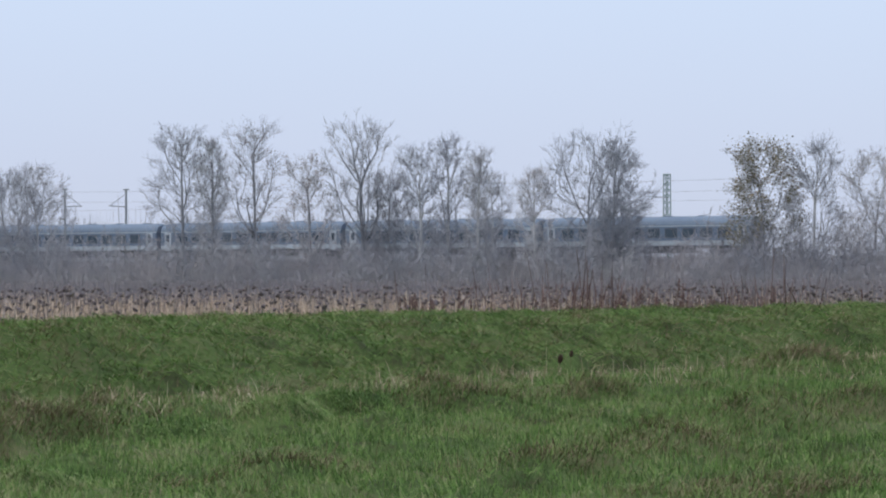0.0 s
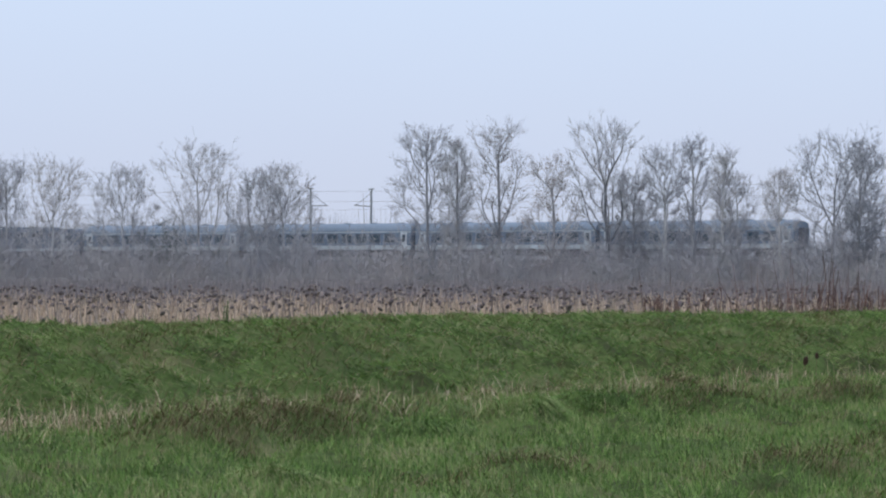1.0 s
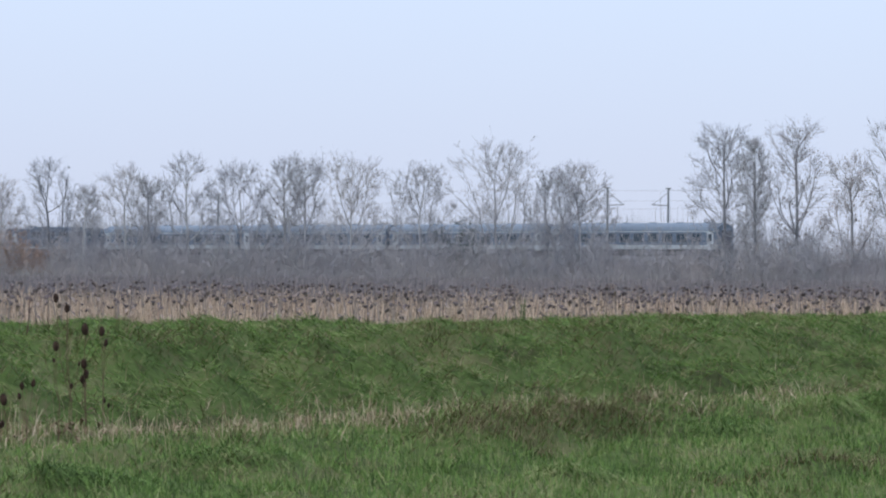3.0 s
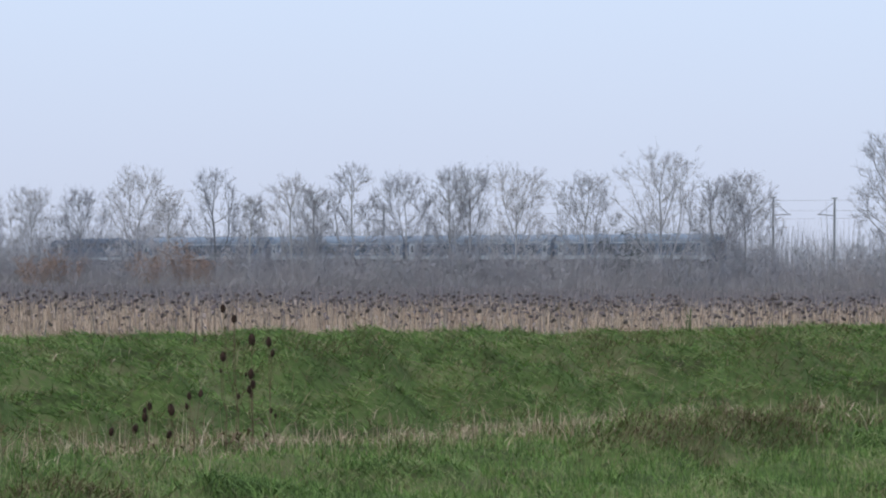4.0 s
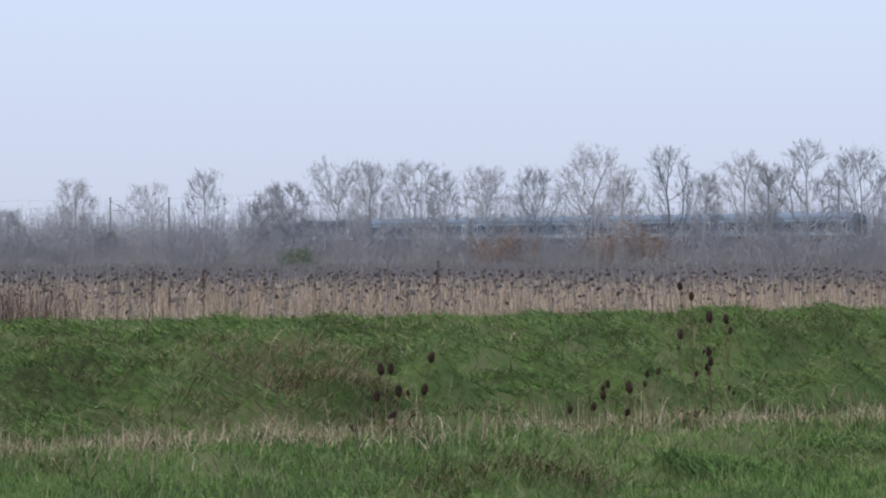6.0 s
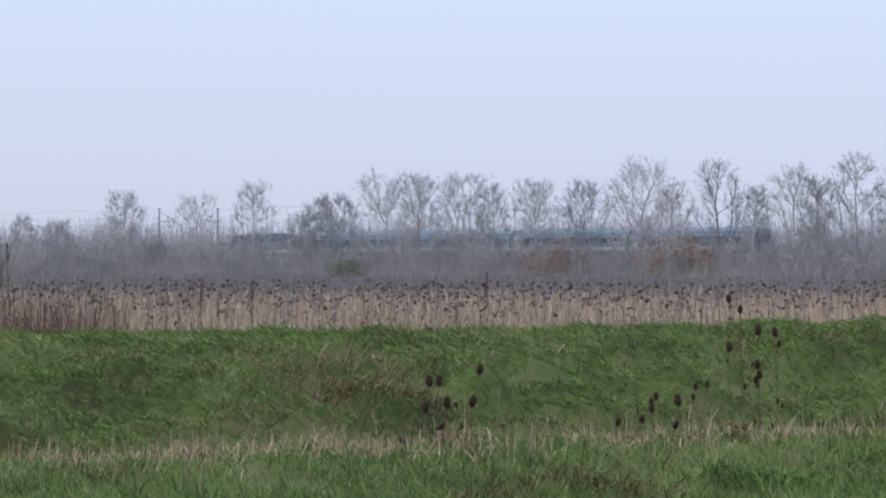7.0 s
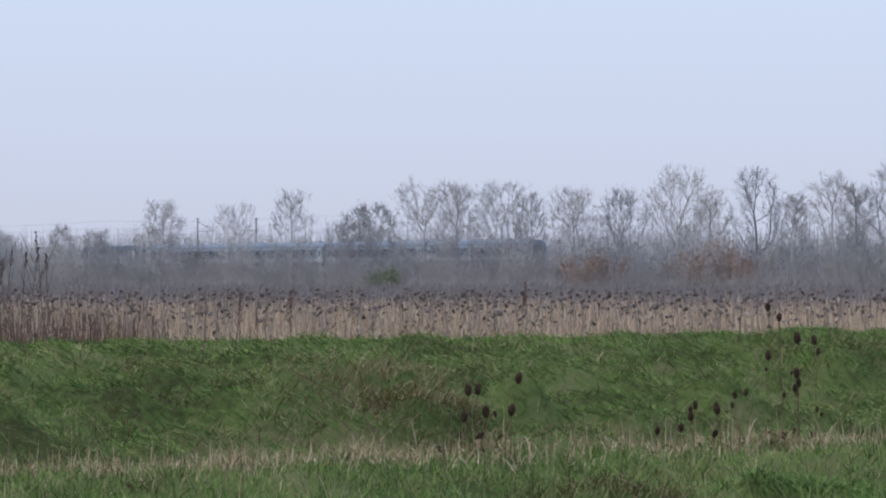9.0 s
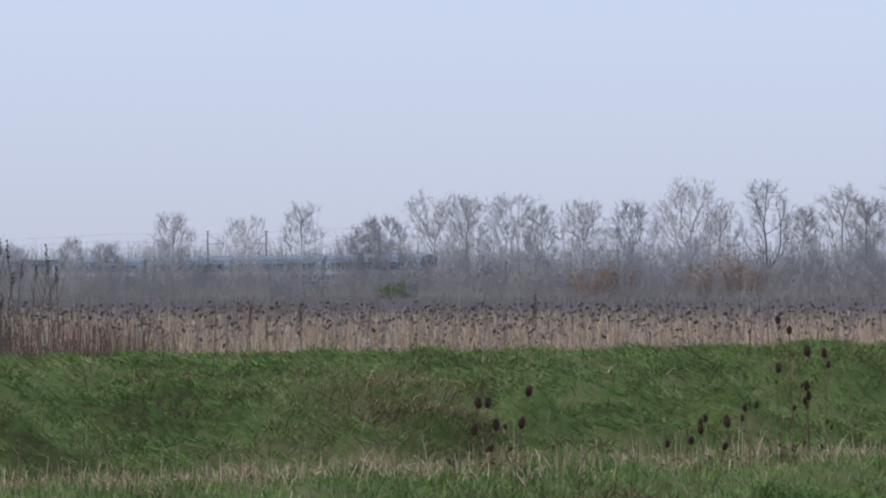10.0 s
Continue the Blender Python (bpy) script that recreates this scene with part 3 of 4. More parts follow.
# ---------------------------------------------------------------- trees
TRACK = radians(35.0)      # the way square to the railway
GX, GY = math.sin(TRACK), math.cos(TRACK)
RAIL_FAR = 330.0


def track_xy(s, off=0.0):
    """s metres along the line, off metres before it."""
    return (RAIL_FAR - off) * GX - s * GY, (RAIL_FAR - off) * GY + s * GX


# kind: where the crown starts (share of the height), where it is widest, lobes of twigs, how straight limbs run to the trunk
HABIT = {
    "p": (0.15, 0.54, 44, 0.50), "w": (0.13, 0.52, 44, 0.36), "s": (0.18, 0.55, 30, 0.44), "v": (0.34, 0.82, 34, 0.42),
    "o": (0.30, 0.60, 34, 0.45), "l": (0.24, 0.50, 30, 0.55), "r": (0.18, 0.52, 30, 0.42), "u": (0.22, 0.60, 28, 0.30),
}


def crown_points(rng, kind, height, spread, shift):
    """Places that the twigs reach: lobes spread through an uneven rounded crown, each a loose ball of points."""
    start, widest, lobes, _ = HABIT[kind]
    pts = []
    bulge = rng.uniform(0, 6.28, 3)
    for i in range(lobes):
        k = (i + rng.uniform(0.2, 0.8)) / lobes
        k = start + (0.94 - start) * k
        wide = math.sqrt(max(0.0, 1 - ((k - widest) / ((0.985 - widest) if k > widest else (widest - start + 0.16))) ** 2))
        turn = i * 2.39996 + rng.normal(0, 0.35)
        wide *= 1.1 + 0.16 * math.sin(turn * 2 + bulge[0]) + 0.14 * math.sin(k * 14 + bulge[1])
        out = spread / 2 * wide * math.sqrt(rng.uniform(0.04, 1.05))
        c = np.array([out * math.cos(turn) + shift * k, out * math.sin(turn), k * height])
        size = (0.10 * spread + 0.034 * height) * rng.uniform(0.7, 1.35)
        pts.append(c + rng.normal(0, 0.5, (22, 3)) * size * np.array([1, 1, 0.85]))
    pts = np.concatenate(pts)
    pts[:, 2] = np.maximum(pts[:, 2], start * height * 0.8)
    edge = np.abs(pts[:, :2] - np.array([shift * 0.6, 0])).max(axis=1) < spread / 2 * 1.2
    return pts[edge & (pts[:, 2] < height * rng.uniform(0.93, 1.0, len(pts)))]


def grow(rng, kind, height, spread, shift=0.0):
    """A bare tree: every place in the crown joins on where the way down to the foot is short, and wood thickens with all that it bears."""
    bole = HABIT[kind][3]
    goals = crown_points(rng, kind, height, spread, shift)
    top = 0.6 + 0.26 * (kind in "uslwr")
    n0 = 12
    k = np.linspace(0, 1, n0)
    bow = rng.normal(0, 0.022, 2) * height
    trunk = np.stack([shift * 0.7 * k ** 1.5 + bow[0] * np.sin(k * 3.1) * 0.5, bow[1] * np.sin(k * 3.1) * 0.5, k * top * height], axis=1)
    trunk[1:] += rng.normal(0, 0.006 * height, (n0 - 1, 3)) * np.array([1, 1, 0.2])
    pts = np.concatenate([trunk, goals])
    n = len(pts)
    parent, path = np.full(n, -1), np.full(n, 0.0)
    parent[1:n0] = np.arange(n0 - 1)
    path[1:n0] = np.cumsum(np.linalg.norm(np.diff(trunk, axis=0), axis=1))
    best, who = np.full(n, 1e9), np.zeros(n, dtype=int)
    done = np.zeros(n, dtype=bool)

    def offer(i):
        d = pts - pts[i]
        far = np.linalg.norm(d, axis=1)
        cost = far + bole * path[i] + 1.3 * np.maximum(0, -d[:, 2]) + 0.25 * np.maximum(0, 0.35 * far - d[:, 2])
        better = (cost < best) & ~done
        best[better], who[better] = cost[better], i

    done[:n0] = True
    for i in range(2, n0):
        offer(i)
    order = list(range(n0))
    for _ in range(n - n0):
        i = int(np.argmin(np.where(done, 1e9, best)))
        done[i], parent[i] = True, who[i]
        path[i] = path[who[i]] + np.linalg.norm(pts[i] - pts[who[i]])
        order.append(i)
        offer(i)
    load = np.ones(n)
    for i in reversed(order):
        if parent[i] >= 0:
            load[parent[i]] += load[i]
    # limbs straighten as they thicken: each place moves towards the middle of its parent and its heaviest child
    heir = np.full(n, -1)
    for i in order[1:]:
        j = parent[i]
        if heir[j] < 0 or load[i] > load[heir[j]]:
            heir[j] = i
    inner = np.array([i for i in order[1:] if heir[i] >= 0])
    for _ in range(3):
        pts[inner] = 0.45 * pts[inner] + 0.275 * (pts[parent[inner]] + pts[heir[inner]])
    girth = 0.0135 * height
    radius = np.maximum(girth * (load / load[0]) ** 0.47, 0.011)
    level = np.where(np.arange(n) < n0, 0, np.where(radius > 0.042, 1, 2))
    # each limb is the stout wood that leaves the trunk at one place
    limb_of = np.full(n, -1)
    for i in order[n0:]:
        if level[i] == 1:
            limb_of[i] = limb_of[parent[i]] if parent[i] >= n0 else i
    seg = np.concatenate([pts[parent[1:]], pts[1:], np.minimum(radius[parent[1:]], radius[1:] * 1.35)[:, None], radius[1:, None]], axis=1)
    ids = np.arange(1, n)
    limbs = [seg[limb_of[ids] == i] for i in np.unique(limb_of[limb_of >= 0])]
    boughs = seg[(level[ids] == 2)]
    # twigs at every thin place, carrying on outwards and upwards
    thin = ids[(level[ids] == 2)]
    way = pts[thin] - pts[parent[thin]]
    way /= np.linalg.norm(way, axis=1, keepdims=True) + 1e-6
    per = 5
    foot = np.repeat(pts[thin], per, axis=0) - np.repeat(way, per, axis=0) * rng.uniform(0, 0.3, (len(thin) * per, 1))
    away = (foot - np.array([shift * 0.5, 0, 0.5 * height])) / np.array([spread / 2, spread / 2, height / 2])
    go = np.repeat(way, per, axis=0) * 0.55 + rng.normal(0, 0.45, foot.shape) + away * 0.4 + np.array([0, 0, 0.3])
    go /= np.linalg.norm(go, axis=1, keepdims=True)
    tips = foot + go * rng.uniform(0.3, 0.85, (len(foot), 1)) * (0.35 + 0.035 * height)
    twigs = np.concatenate([foot, tips, np.full((len(foot), 1), 0.0095), np.full((len(foot), 1), 0.006)], axis=1)
    foot2 = foot + (tips - foot) * 0.55
    tips2 = foot2 + (go + rng.normal(0, 0.6, foot2.shape)) * rng.uniform(0.2, 0.5, (len(foot2), 1))
    shoots = np.concatenate([foot2, tips2, np.full((len(foot2), 1), 0.0095), np.full((len(foot2), 1), 0.006)], axis=1)
    return seg[level[ids] == 0], limbs, boughs, np.concatenate([twigs, shoots]), tips


def leaf_clusters(rng, ends, count, size):
    pick = ends[rng.integers(0, len(ends), count)] + rng.normal(0, 0.3, (count, 3))
    a = rng.normal(0, 1, (count, 3))
    a /= np.linalg.norm(a, axis=1, keepdims=True)
    b = np.cross(a, rng.normal(0, 1, (count, 3)))
    b /= np.linalg.norm(b, axis=1, keepdims=True)
    s = size * rng.uniform(0.5, 1.3, (count, 1))
    v = np.stack([pick - a * s, pick + b * s * 0.5, pick + a * s, pick - b * s * 0.5], axis=1).reshape(-1, 3)
    return v, np.arange(count * 4).reshape(-1, 4)


TREE_LABEL = {
    "p": "tall bare grey-barked tree with a broad twiggy crown",
    "w": "bare brownish tree branching low above the bushes",
    "s": "slender bare tree with pale bark and open crown",
    "v": "dark tall bare tree with a fanned top",
    "o": "tree still holding olive-brown withered leaves",
    "l": "pale tree with a few reddish dry leaves still on it",
    "r": "multi-stemmed bare tree with a few rust-brown leaves",
    "u": "dark straight-trunked bare tree with short side limbs",
}


def tree(seed, kind, height, spread, shift):
    rng = np.random.default_rng(seed)
    trunk, limbs, boughs, twigs, ends = grow(rng, kind, height, spread, shift)
    root = tagged(new("tree"), TREE_LABEL[kind], "tree", "trees along the railway")
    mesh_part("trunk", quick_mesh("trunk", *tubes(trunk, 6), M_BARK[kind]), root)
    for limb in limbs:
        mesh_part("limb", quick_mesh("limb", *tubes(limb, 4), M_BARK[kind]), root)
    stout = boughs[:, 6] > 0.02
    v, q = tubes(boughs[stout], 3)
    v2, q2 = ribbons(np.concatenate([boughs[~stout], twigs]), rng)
    mesh_part("crown", quick_mesh("crown", np.concatenate([v, v2]), np.concatenate([q, q2 + len(v)]), M_TWIG_DARK_HAZED if kind in "vwu" else M_TWIG_HAZED), root)
    count, size, mat = {"o": (6500, 0.12, M_OAKLEAF), "r": (1000, 0.1, M_RUSTLEAF), "l": (1300, 0.1, M_RUSTLEAF), "p": (600, 0.07, M_RUSTLEAF), "s": (150, 0.055, M_RUSTLEAF), "w": (200, 0.055, M_RUSTLEAF)}.get(kind, (0, 0, None))
    if count:
        mesh_part("leaves", quick_mesh("leaves", *leaf_clusters(rng, ends, count, size), mat), root)
    return root


# along the line, before the line, height, spread, how far the crown hangs over to the right, kind
ROW_0 = [
    (172.7, 14, 13.5, 6.0, 0.0, "p"),
    (178.0, 16, 14.8, 5.5, 0.4, "s"),
    (184.1, 15, 14.6, 6.0, 0.2, "o"),
    (198.7, 18, 9.2, 4.0, 0.0, "w"),
    (202.1, 13, 15.1, 5.5, 1.0, "w"),
    (203.5, 15, 16.1, 11.2, 0.4, "w"),
    (208.1, 17, 12.5, 3.1, -0.4, "s"),
    (215.7, 16, 14.6, 2.4, 0.1, "s"),
    (216.9, 12, 12.2, 3.8, 0.0, "s"),
    (220.4, 14, 16.0, 3.1, -0.2, "s"),
    (221.3, 18, 15.1, 3.9, -0.3, "s"),
    (228.6, 13, 12.2, 3.5, 0.2, "w"),
]
ROW_1 = [
    (230.0, 15, 18.0, 6.5, -0.7, "v"),
    (237.7, 14, 14.4, 4.7, -0.3, "r"),
    (245.6, 13, 18.0, 6.2, -0.3, "r"),
    (247.1, 18, 16.2, 3.0, -0.3, "w"),
    (253.8, 14, 17.8, 6.8, -0.7, "w"),
    (274.5, 13, 13.8, 6.7, -0.6, "p"),
    (275.7, 16, 13.4, 5.7, -0.3, "p"),
    (286.2, 14, 16.5, 10.4, -0.2, "p"),
    (296.3, 15, 14.0, 7.4, -0.8, "p"),
    (306.0, 17, 15.0, 6.6, 0.6, "p"),
    (315.3, 15, 15.4, 5.0, 0.2, "p"),
    (319.1, 14, 15.1, 4.0, -0.6, "s"),
]
ROW_2 = [
    (326.4, 14, 14.6, 7.4, -0.3, "p"),
    (336.3, 13, 15.9, 6.0, -0.7, "s"),
    (339.6, 17, 13.1, 4.1, 0.3, "w"),
    (344.7, 15, 14.6, 5.7, -0.8, "s"),
    (349.3, 18, 12.2, 3.5, 0.4, "s"),
    (361.3, 13, 15.6, 6.8, -0.6, "u"),
    (367.0, 16, 12.9, 3.9, 0.1, "s"),
    (375.4, 14, 16.0, 8.4, 0.2, "p"),
    (384.8, 15, 13.4, 6.8, -0.3, "p"),
    (396.5, 14, 13.7, 5.7, -0.1, "p"),
    (402.9, 16, 13.2, 3.7, -0.2, "s"),
    (413.1, 13, 14.9, 7.7, -0.2, "p"),
]
ROW_3 = [
    (420.9, 15, 14.8, 4.7, 0.3, "p"),
    (430.0, 13, 15.4, 8.8, -0.5, "p"),
    (436.3, 17, 12.3, 4.7, 0.4, "s"),
    (442.7, 15, 12.0, 4.4, -0.2, "l"),
    (447.9, 15, 10.0, 4.8, 0.0, "s"),
    (463.1, 13, 14.5, 6.4, 0.0, "s"),
    (475.2, 15, 12.7, 7.6, 0.0, "s"),
    (495.8, 14, 13.4, 7.3, 0.1, "l"),
    (511.4, 16, 9.0, 5.2, -0.2, "w"),
    (520.6, 17, 9.8, 3.9, 0.1, "s"),
    (542.3, 15, 9.0, 5.0, -0.2, "w"),
    (562.5, 14, 10.7, 8.4, -0.5, "p"),
]


def build_trees():
    for i, (s, off, height, spread, shift, kind) in enumerate(ROW_0 + ROW_1 + ROW_2 + ROW_3):
        x, y = track_xy(s, off)
        tree(100 + i, kind, height, spread, shift).matrix_basis = pose(x, y, 0, 0, 0, math.degrees(math.atan2(-x, y)))


def shrub_form(seed, mat, height=3.4, leaves=0, label="dense bare grey-brown thicket shrub beside the railway"):
    rng = np.random.default_rng(seed)
    stems, fine, ends = [], [], []
    for _ in range(9):
        p = np.array([rng.normal(0, 0.7), rng.normal(0, 0.7), 0.0])
        d = np.array([rng.normal(0, 0.4), rng.normal(0, 0.4), 1.0])
        d /= np.linalg.norm(d)
        l = height * rng.uniform(0.6, 1.0)
        r = 0.04
        stem = []
        for i in range(4):
            q = p + d * l / 4
            stem.append((*p, *q, r, r * 0.75))
            for _ in range(5):
                e = d + rng.normal(0, 0.6, 3)
                e /= np.linalg.norm(e)
                k = p + (q - p) * rng.uniform(0, 1)
                m = k + e * rng.uniform(0.35, 0.9) * height * 0.25
                fine.append((*k, *m, 0.016, 0.011))
                ends.append(m)
            p, r = q, r * 0.75
            d = d + rng.normal(0, 0.18, 3)
            d /= np.linalg.norm(d)
        stems.append(stem)
    root = tagged(new("shrub"), label, "shrub", "shrubs along the railway")
    for stem in stems:
        mesh_part("stem", quick_mesh("stem", *tubes(stem, 4), mat), root)
    tips = np.repeat(np.array(ends), 4, axis=0)
    shoots = np.concatenate([tips, tips + rng.normal(0, 0.42, tips.shape) + np.array([0, 0, 0.2]), np.full((len(tips), 1), 0.013), np.full((len(tips), 1), 0.009)], axis=1)
    mesh_part("crown", quick_mesh("crown", *ribbons(np.concatenate([np.array(fine), shoots]), rng), mat), root)
    if leaves:
        mesh_part("foliage", quick_mesh("foliage", *leaf_clusters(rng, np.array(ends), leaves, 0.16), mat), root)
    return root


def build_shrubs():
    rng = np.random.default_rng(77)
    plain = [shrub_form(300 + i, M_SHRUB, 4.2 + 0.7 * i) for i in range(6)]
    placed = set()
    for s in np.arange(140, 690, 5.6):
        for off0 in (12, 22):
            k = int(rng.integers(0, 6))
            x, y = track_xy(s + rng.uniform(-2, 2), off0 + rng.uniform(-3, 4))
            m = pose(x, y, -0.05, 0, 0, rng.uniform(0, 360))
            if k in placed:
                copy_thing(plain[k], m)
            else:
                placed.add(k)
                plain[k].matrix_basis = m
    # taller bushes under and between the trees
    spots = [(s, 1.25) for s in np.arange(158, 197, 3.0)] + [(rng.uniform(200, 560), rng.uniform(0.9, 1.3)) for _ in range(24)]
    for s, scale in spots:
        x, y = track_xy(s + rng.uniform(-1, 1), rng.uniform(9.5, 20))
        copy_thing(plain[int(rng.integers(0, 6))], pose(x, y, -0.05, 0, 0, rng.uniform(0, 360)) @ Matrix.Scale(scale, 4))
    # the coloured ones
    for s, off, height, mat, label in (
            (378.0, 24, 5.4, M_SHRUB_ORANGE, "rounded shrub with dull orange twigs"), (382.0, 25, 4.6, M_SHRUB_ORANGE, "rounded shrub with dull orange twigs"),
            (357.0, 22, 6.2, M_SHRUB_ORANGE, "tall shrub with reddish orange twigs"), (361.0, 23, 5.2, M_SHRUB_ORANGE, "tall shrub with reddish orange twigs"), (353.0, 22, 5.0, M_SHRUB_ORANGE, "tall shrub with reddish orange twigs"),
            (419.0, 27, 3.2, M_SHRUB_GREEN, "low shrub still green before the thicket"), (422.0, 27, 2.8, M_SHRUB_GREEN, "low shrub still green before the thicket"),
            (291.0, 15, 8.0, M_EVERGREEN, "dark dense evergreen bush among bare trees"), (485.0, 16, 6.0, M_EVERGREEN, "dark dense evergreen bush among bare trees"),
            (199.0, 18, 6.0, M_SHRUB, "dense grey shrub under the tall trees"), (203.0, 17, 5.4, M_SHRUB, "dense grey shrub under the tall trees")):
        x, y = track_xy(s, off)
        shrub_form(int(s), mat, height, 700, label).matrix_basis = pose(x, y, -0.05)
    # the thicket between them, too fine to tell apart
    n = 205000
    s, off = rng.uniform(120, 720, n), rng.uniform(4.2, 29, n)
    foot = np.clip((8.5 - off) / 4.9, 0, 1) * (rail_z(s) - 0.7) - 0.05
    x, y = (RAIL_FAR - off) * GX - s * GY, (RAIL_FAR - off) * GY + s * GX
    tall = np.clip(3.4 + 1.4 * wob(s, off, 17, 91) + 0.9 * wob(s, off, 6, 92), 1.5, 7) * np.clip(1.3 - (off - 7) / 34, 0.5, 1.25) * np.clip((off - 1.5) / 6, 0.4, 1)
    v, q = slivers(np.stack([x, y, foot], 1), tall * rng.uniform(0.55, 1.4, n) * np.clip(1.35 - s / 1400, 0.85, 1.1), rng.uniform(0.017, 0.038, n), rng.uniform(0, 6.28, n), np.clip(rng.normal(0.75, 0.35, n), 0, 1.25), rng)
    # thin tall shoots that rise out of it
    n = 66000
    s, off = rng.uniform(120, 720, n), rng.uniform(8.6, 27, n)
    clump = np.clip(0.55 + 0.9 * wob(s, off, 9, 95), 0, 1.2) * (1 + 0.45 * np.clip((s - 410) / 40, 0, 1))
    x, y = (RAIL_FAR - off) * GX - s * GY, (RAIL_FAR - off) * GY + s * GX
    v2, q2 = slivers(np.stack([x, y, np.full(n, 0.6) + rng.uniform(0, 1.7, n) * clump], 1), (1.2 + 2.6 * clump) * rng.uniform(0.4, 1.1, n), rng.uniform(0.015, 0.03, n), rng.uniform(0, 6.28, n), np.clip(rng.normal(0.4, 0.25, n), 0, 1.1), rng)
    v, q = np.concatenate([v, v2]), np.concatenate([q, q2 + len(v)])
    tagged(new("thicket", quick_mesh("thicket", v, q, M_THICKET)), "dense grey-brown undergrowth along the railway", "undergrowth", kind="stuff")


def build_far_woods():
    """Bare woods beyond the railway."""
    rng = np.random.default_rng(55)
    vs, qs, n = [], [], 0
    for k in range(4):
        trunk, limbs, boughs, twigs, _ = grow(rng, "s", 10, 8)
        v, q = tubes(np.concatenate([trunk] + limbs), 3)
        v2, q2 = ribbons(np.concatenate([boughs[::2], twigs[::8]]), rng)
        v, q = np.concatenate([v, v2]), np.concatenate([q, q2 + len(v)])
        c = 14
        s, off = rng.uniform(100, 900, c), rng.uniform(-150, -35, c)
        s = np.where(rng.uniform(0, 1, c) < 0.6, rng.uniform(380, 900, c), s)
        pos = np.stack([(RAIL_FAR - off) * GX - s * GY, (RAIL_FAR - off) * GY + s * GX, np.zeros(c)], 1)
        v, q = scatter(v, q, pos, rng.uniform(0, 6.28, c), rng.uniform(0.7, 1.2, c))
        vs.append(v), qs.append(q + n)
        n += len(v)
    m = 64000
    s, off = rng.uniform(60, 1000, m), rng.uniform(-170, -28, m)
    s[:44000] = rng.uniform(290, 1000, 44000)
    pos = np.stack([(RAIL_FAR - off) * GX - s * GY, (RAIL_FAR - off) * GY + s * GX, np.zeros(m)], 1)
    tall = np.clip(5.4 + 2.2 * wob(s, off, 60, 93) + 1.6 * wob(s, off, 14, 94) + np.clip((s - 250) / 45, 0, 3.6), 2, 13)
    v, q = slivers(pos, tall * rng.uniform(0.5, 1.15, m), rng.uniform(0.04, 0.09, m), rng.uniform(0, 6.28, m), np.clip(rng.normal(0.15, 0.1, m), 0, 0.5), rng)
    vs.append(v), qs.append(q + n)
    tagged(new("far_woods", quick_mesh("far_woods", np.concatenate(vs), np.concatenate(qs), M_FARWOOD)), "pale bare woods beyond the railway, mist put into their colour", "woods", kind="stuff")


# ---------------------------------------------------------------- the railway
def rail_z(s):
    return 3.3 - 0.0022 * (s - 210)


def build_line():
    def strip(name, prof, mat, label):
        """A profile (offset before the line, height under or over the rail) drawn along the line."""
        ss = np.arange(-200, 1601, 60.0)
        v = []
        for s in ss:
            for off, dz in prof:
                x, y = track_xy(s, off)
                v.append((x, y, max(rail_z(s) + dz, -0.02) if dz > -9 else -0.05))
        n = len(prof)
        i = (np.arange(len(ss) - 1)[:, None] * n + np.arange(n - 1)[None]).ravel()
        return tagged(new(name, quick_mesh(name, v, np.stack([i, i + 1, i + n + 1, i + n], 1), mat)), label, name.replace("_", " "), kind="structure")

    strip("embankment", [(8.5, -10), (3.6, -0.7), (-7.5, -0.7), (-12.5, -10)], M_BANK, "low grassy railway embankment with dry growth")
    strip("ballast", [(2.9, -0.69), (1.9, -0.25), (-1.9, -0.25), (-2.9, -0.69)], M_BALLAST, "grey stone ballast bed under the track")
    for k, off in enumerate((0.72, -0.72)):
        strip("rail", [(off + 0.035, -0.24), (off + 0.035, 0.0), (off - 0.035, 0.0), (off - 0.035, -0.24)], M_STEEL, "worn steel rail on the ballast")


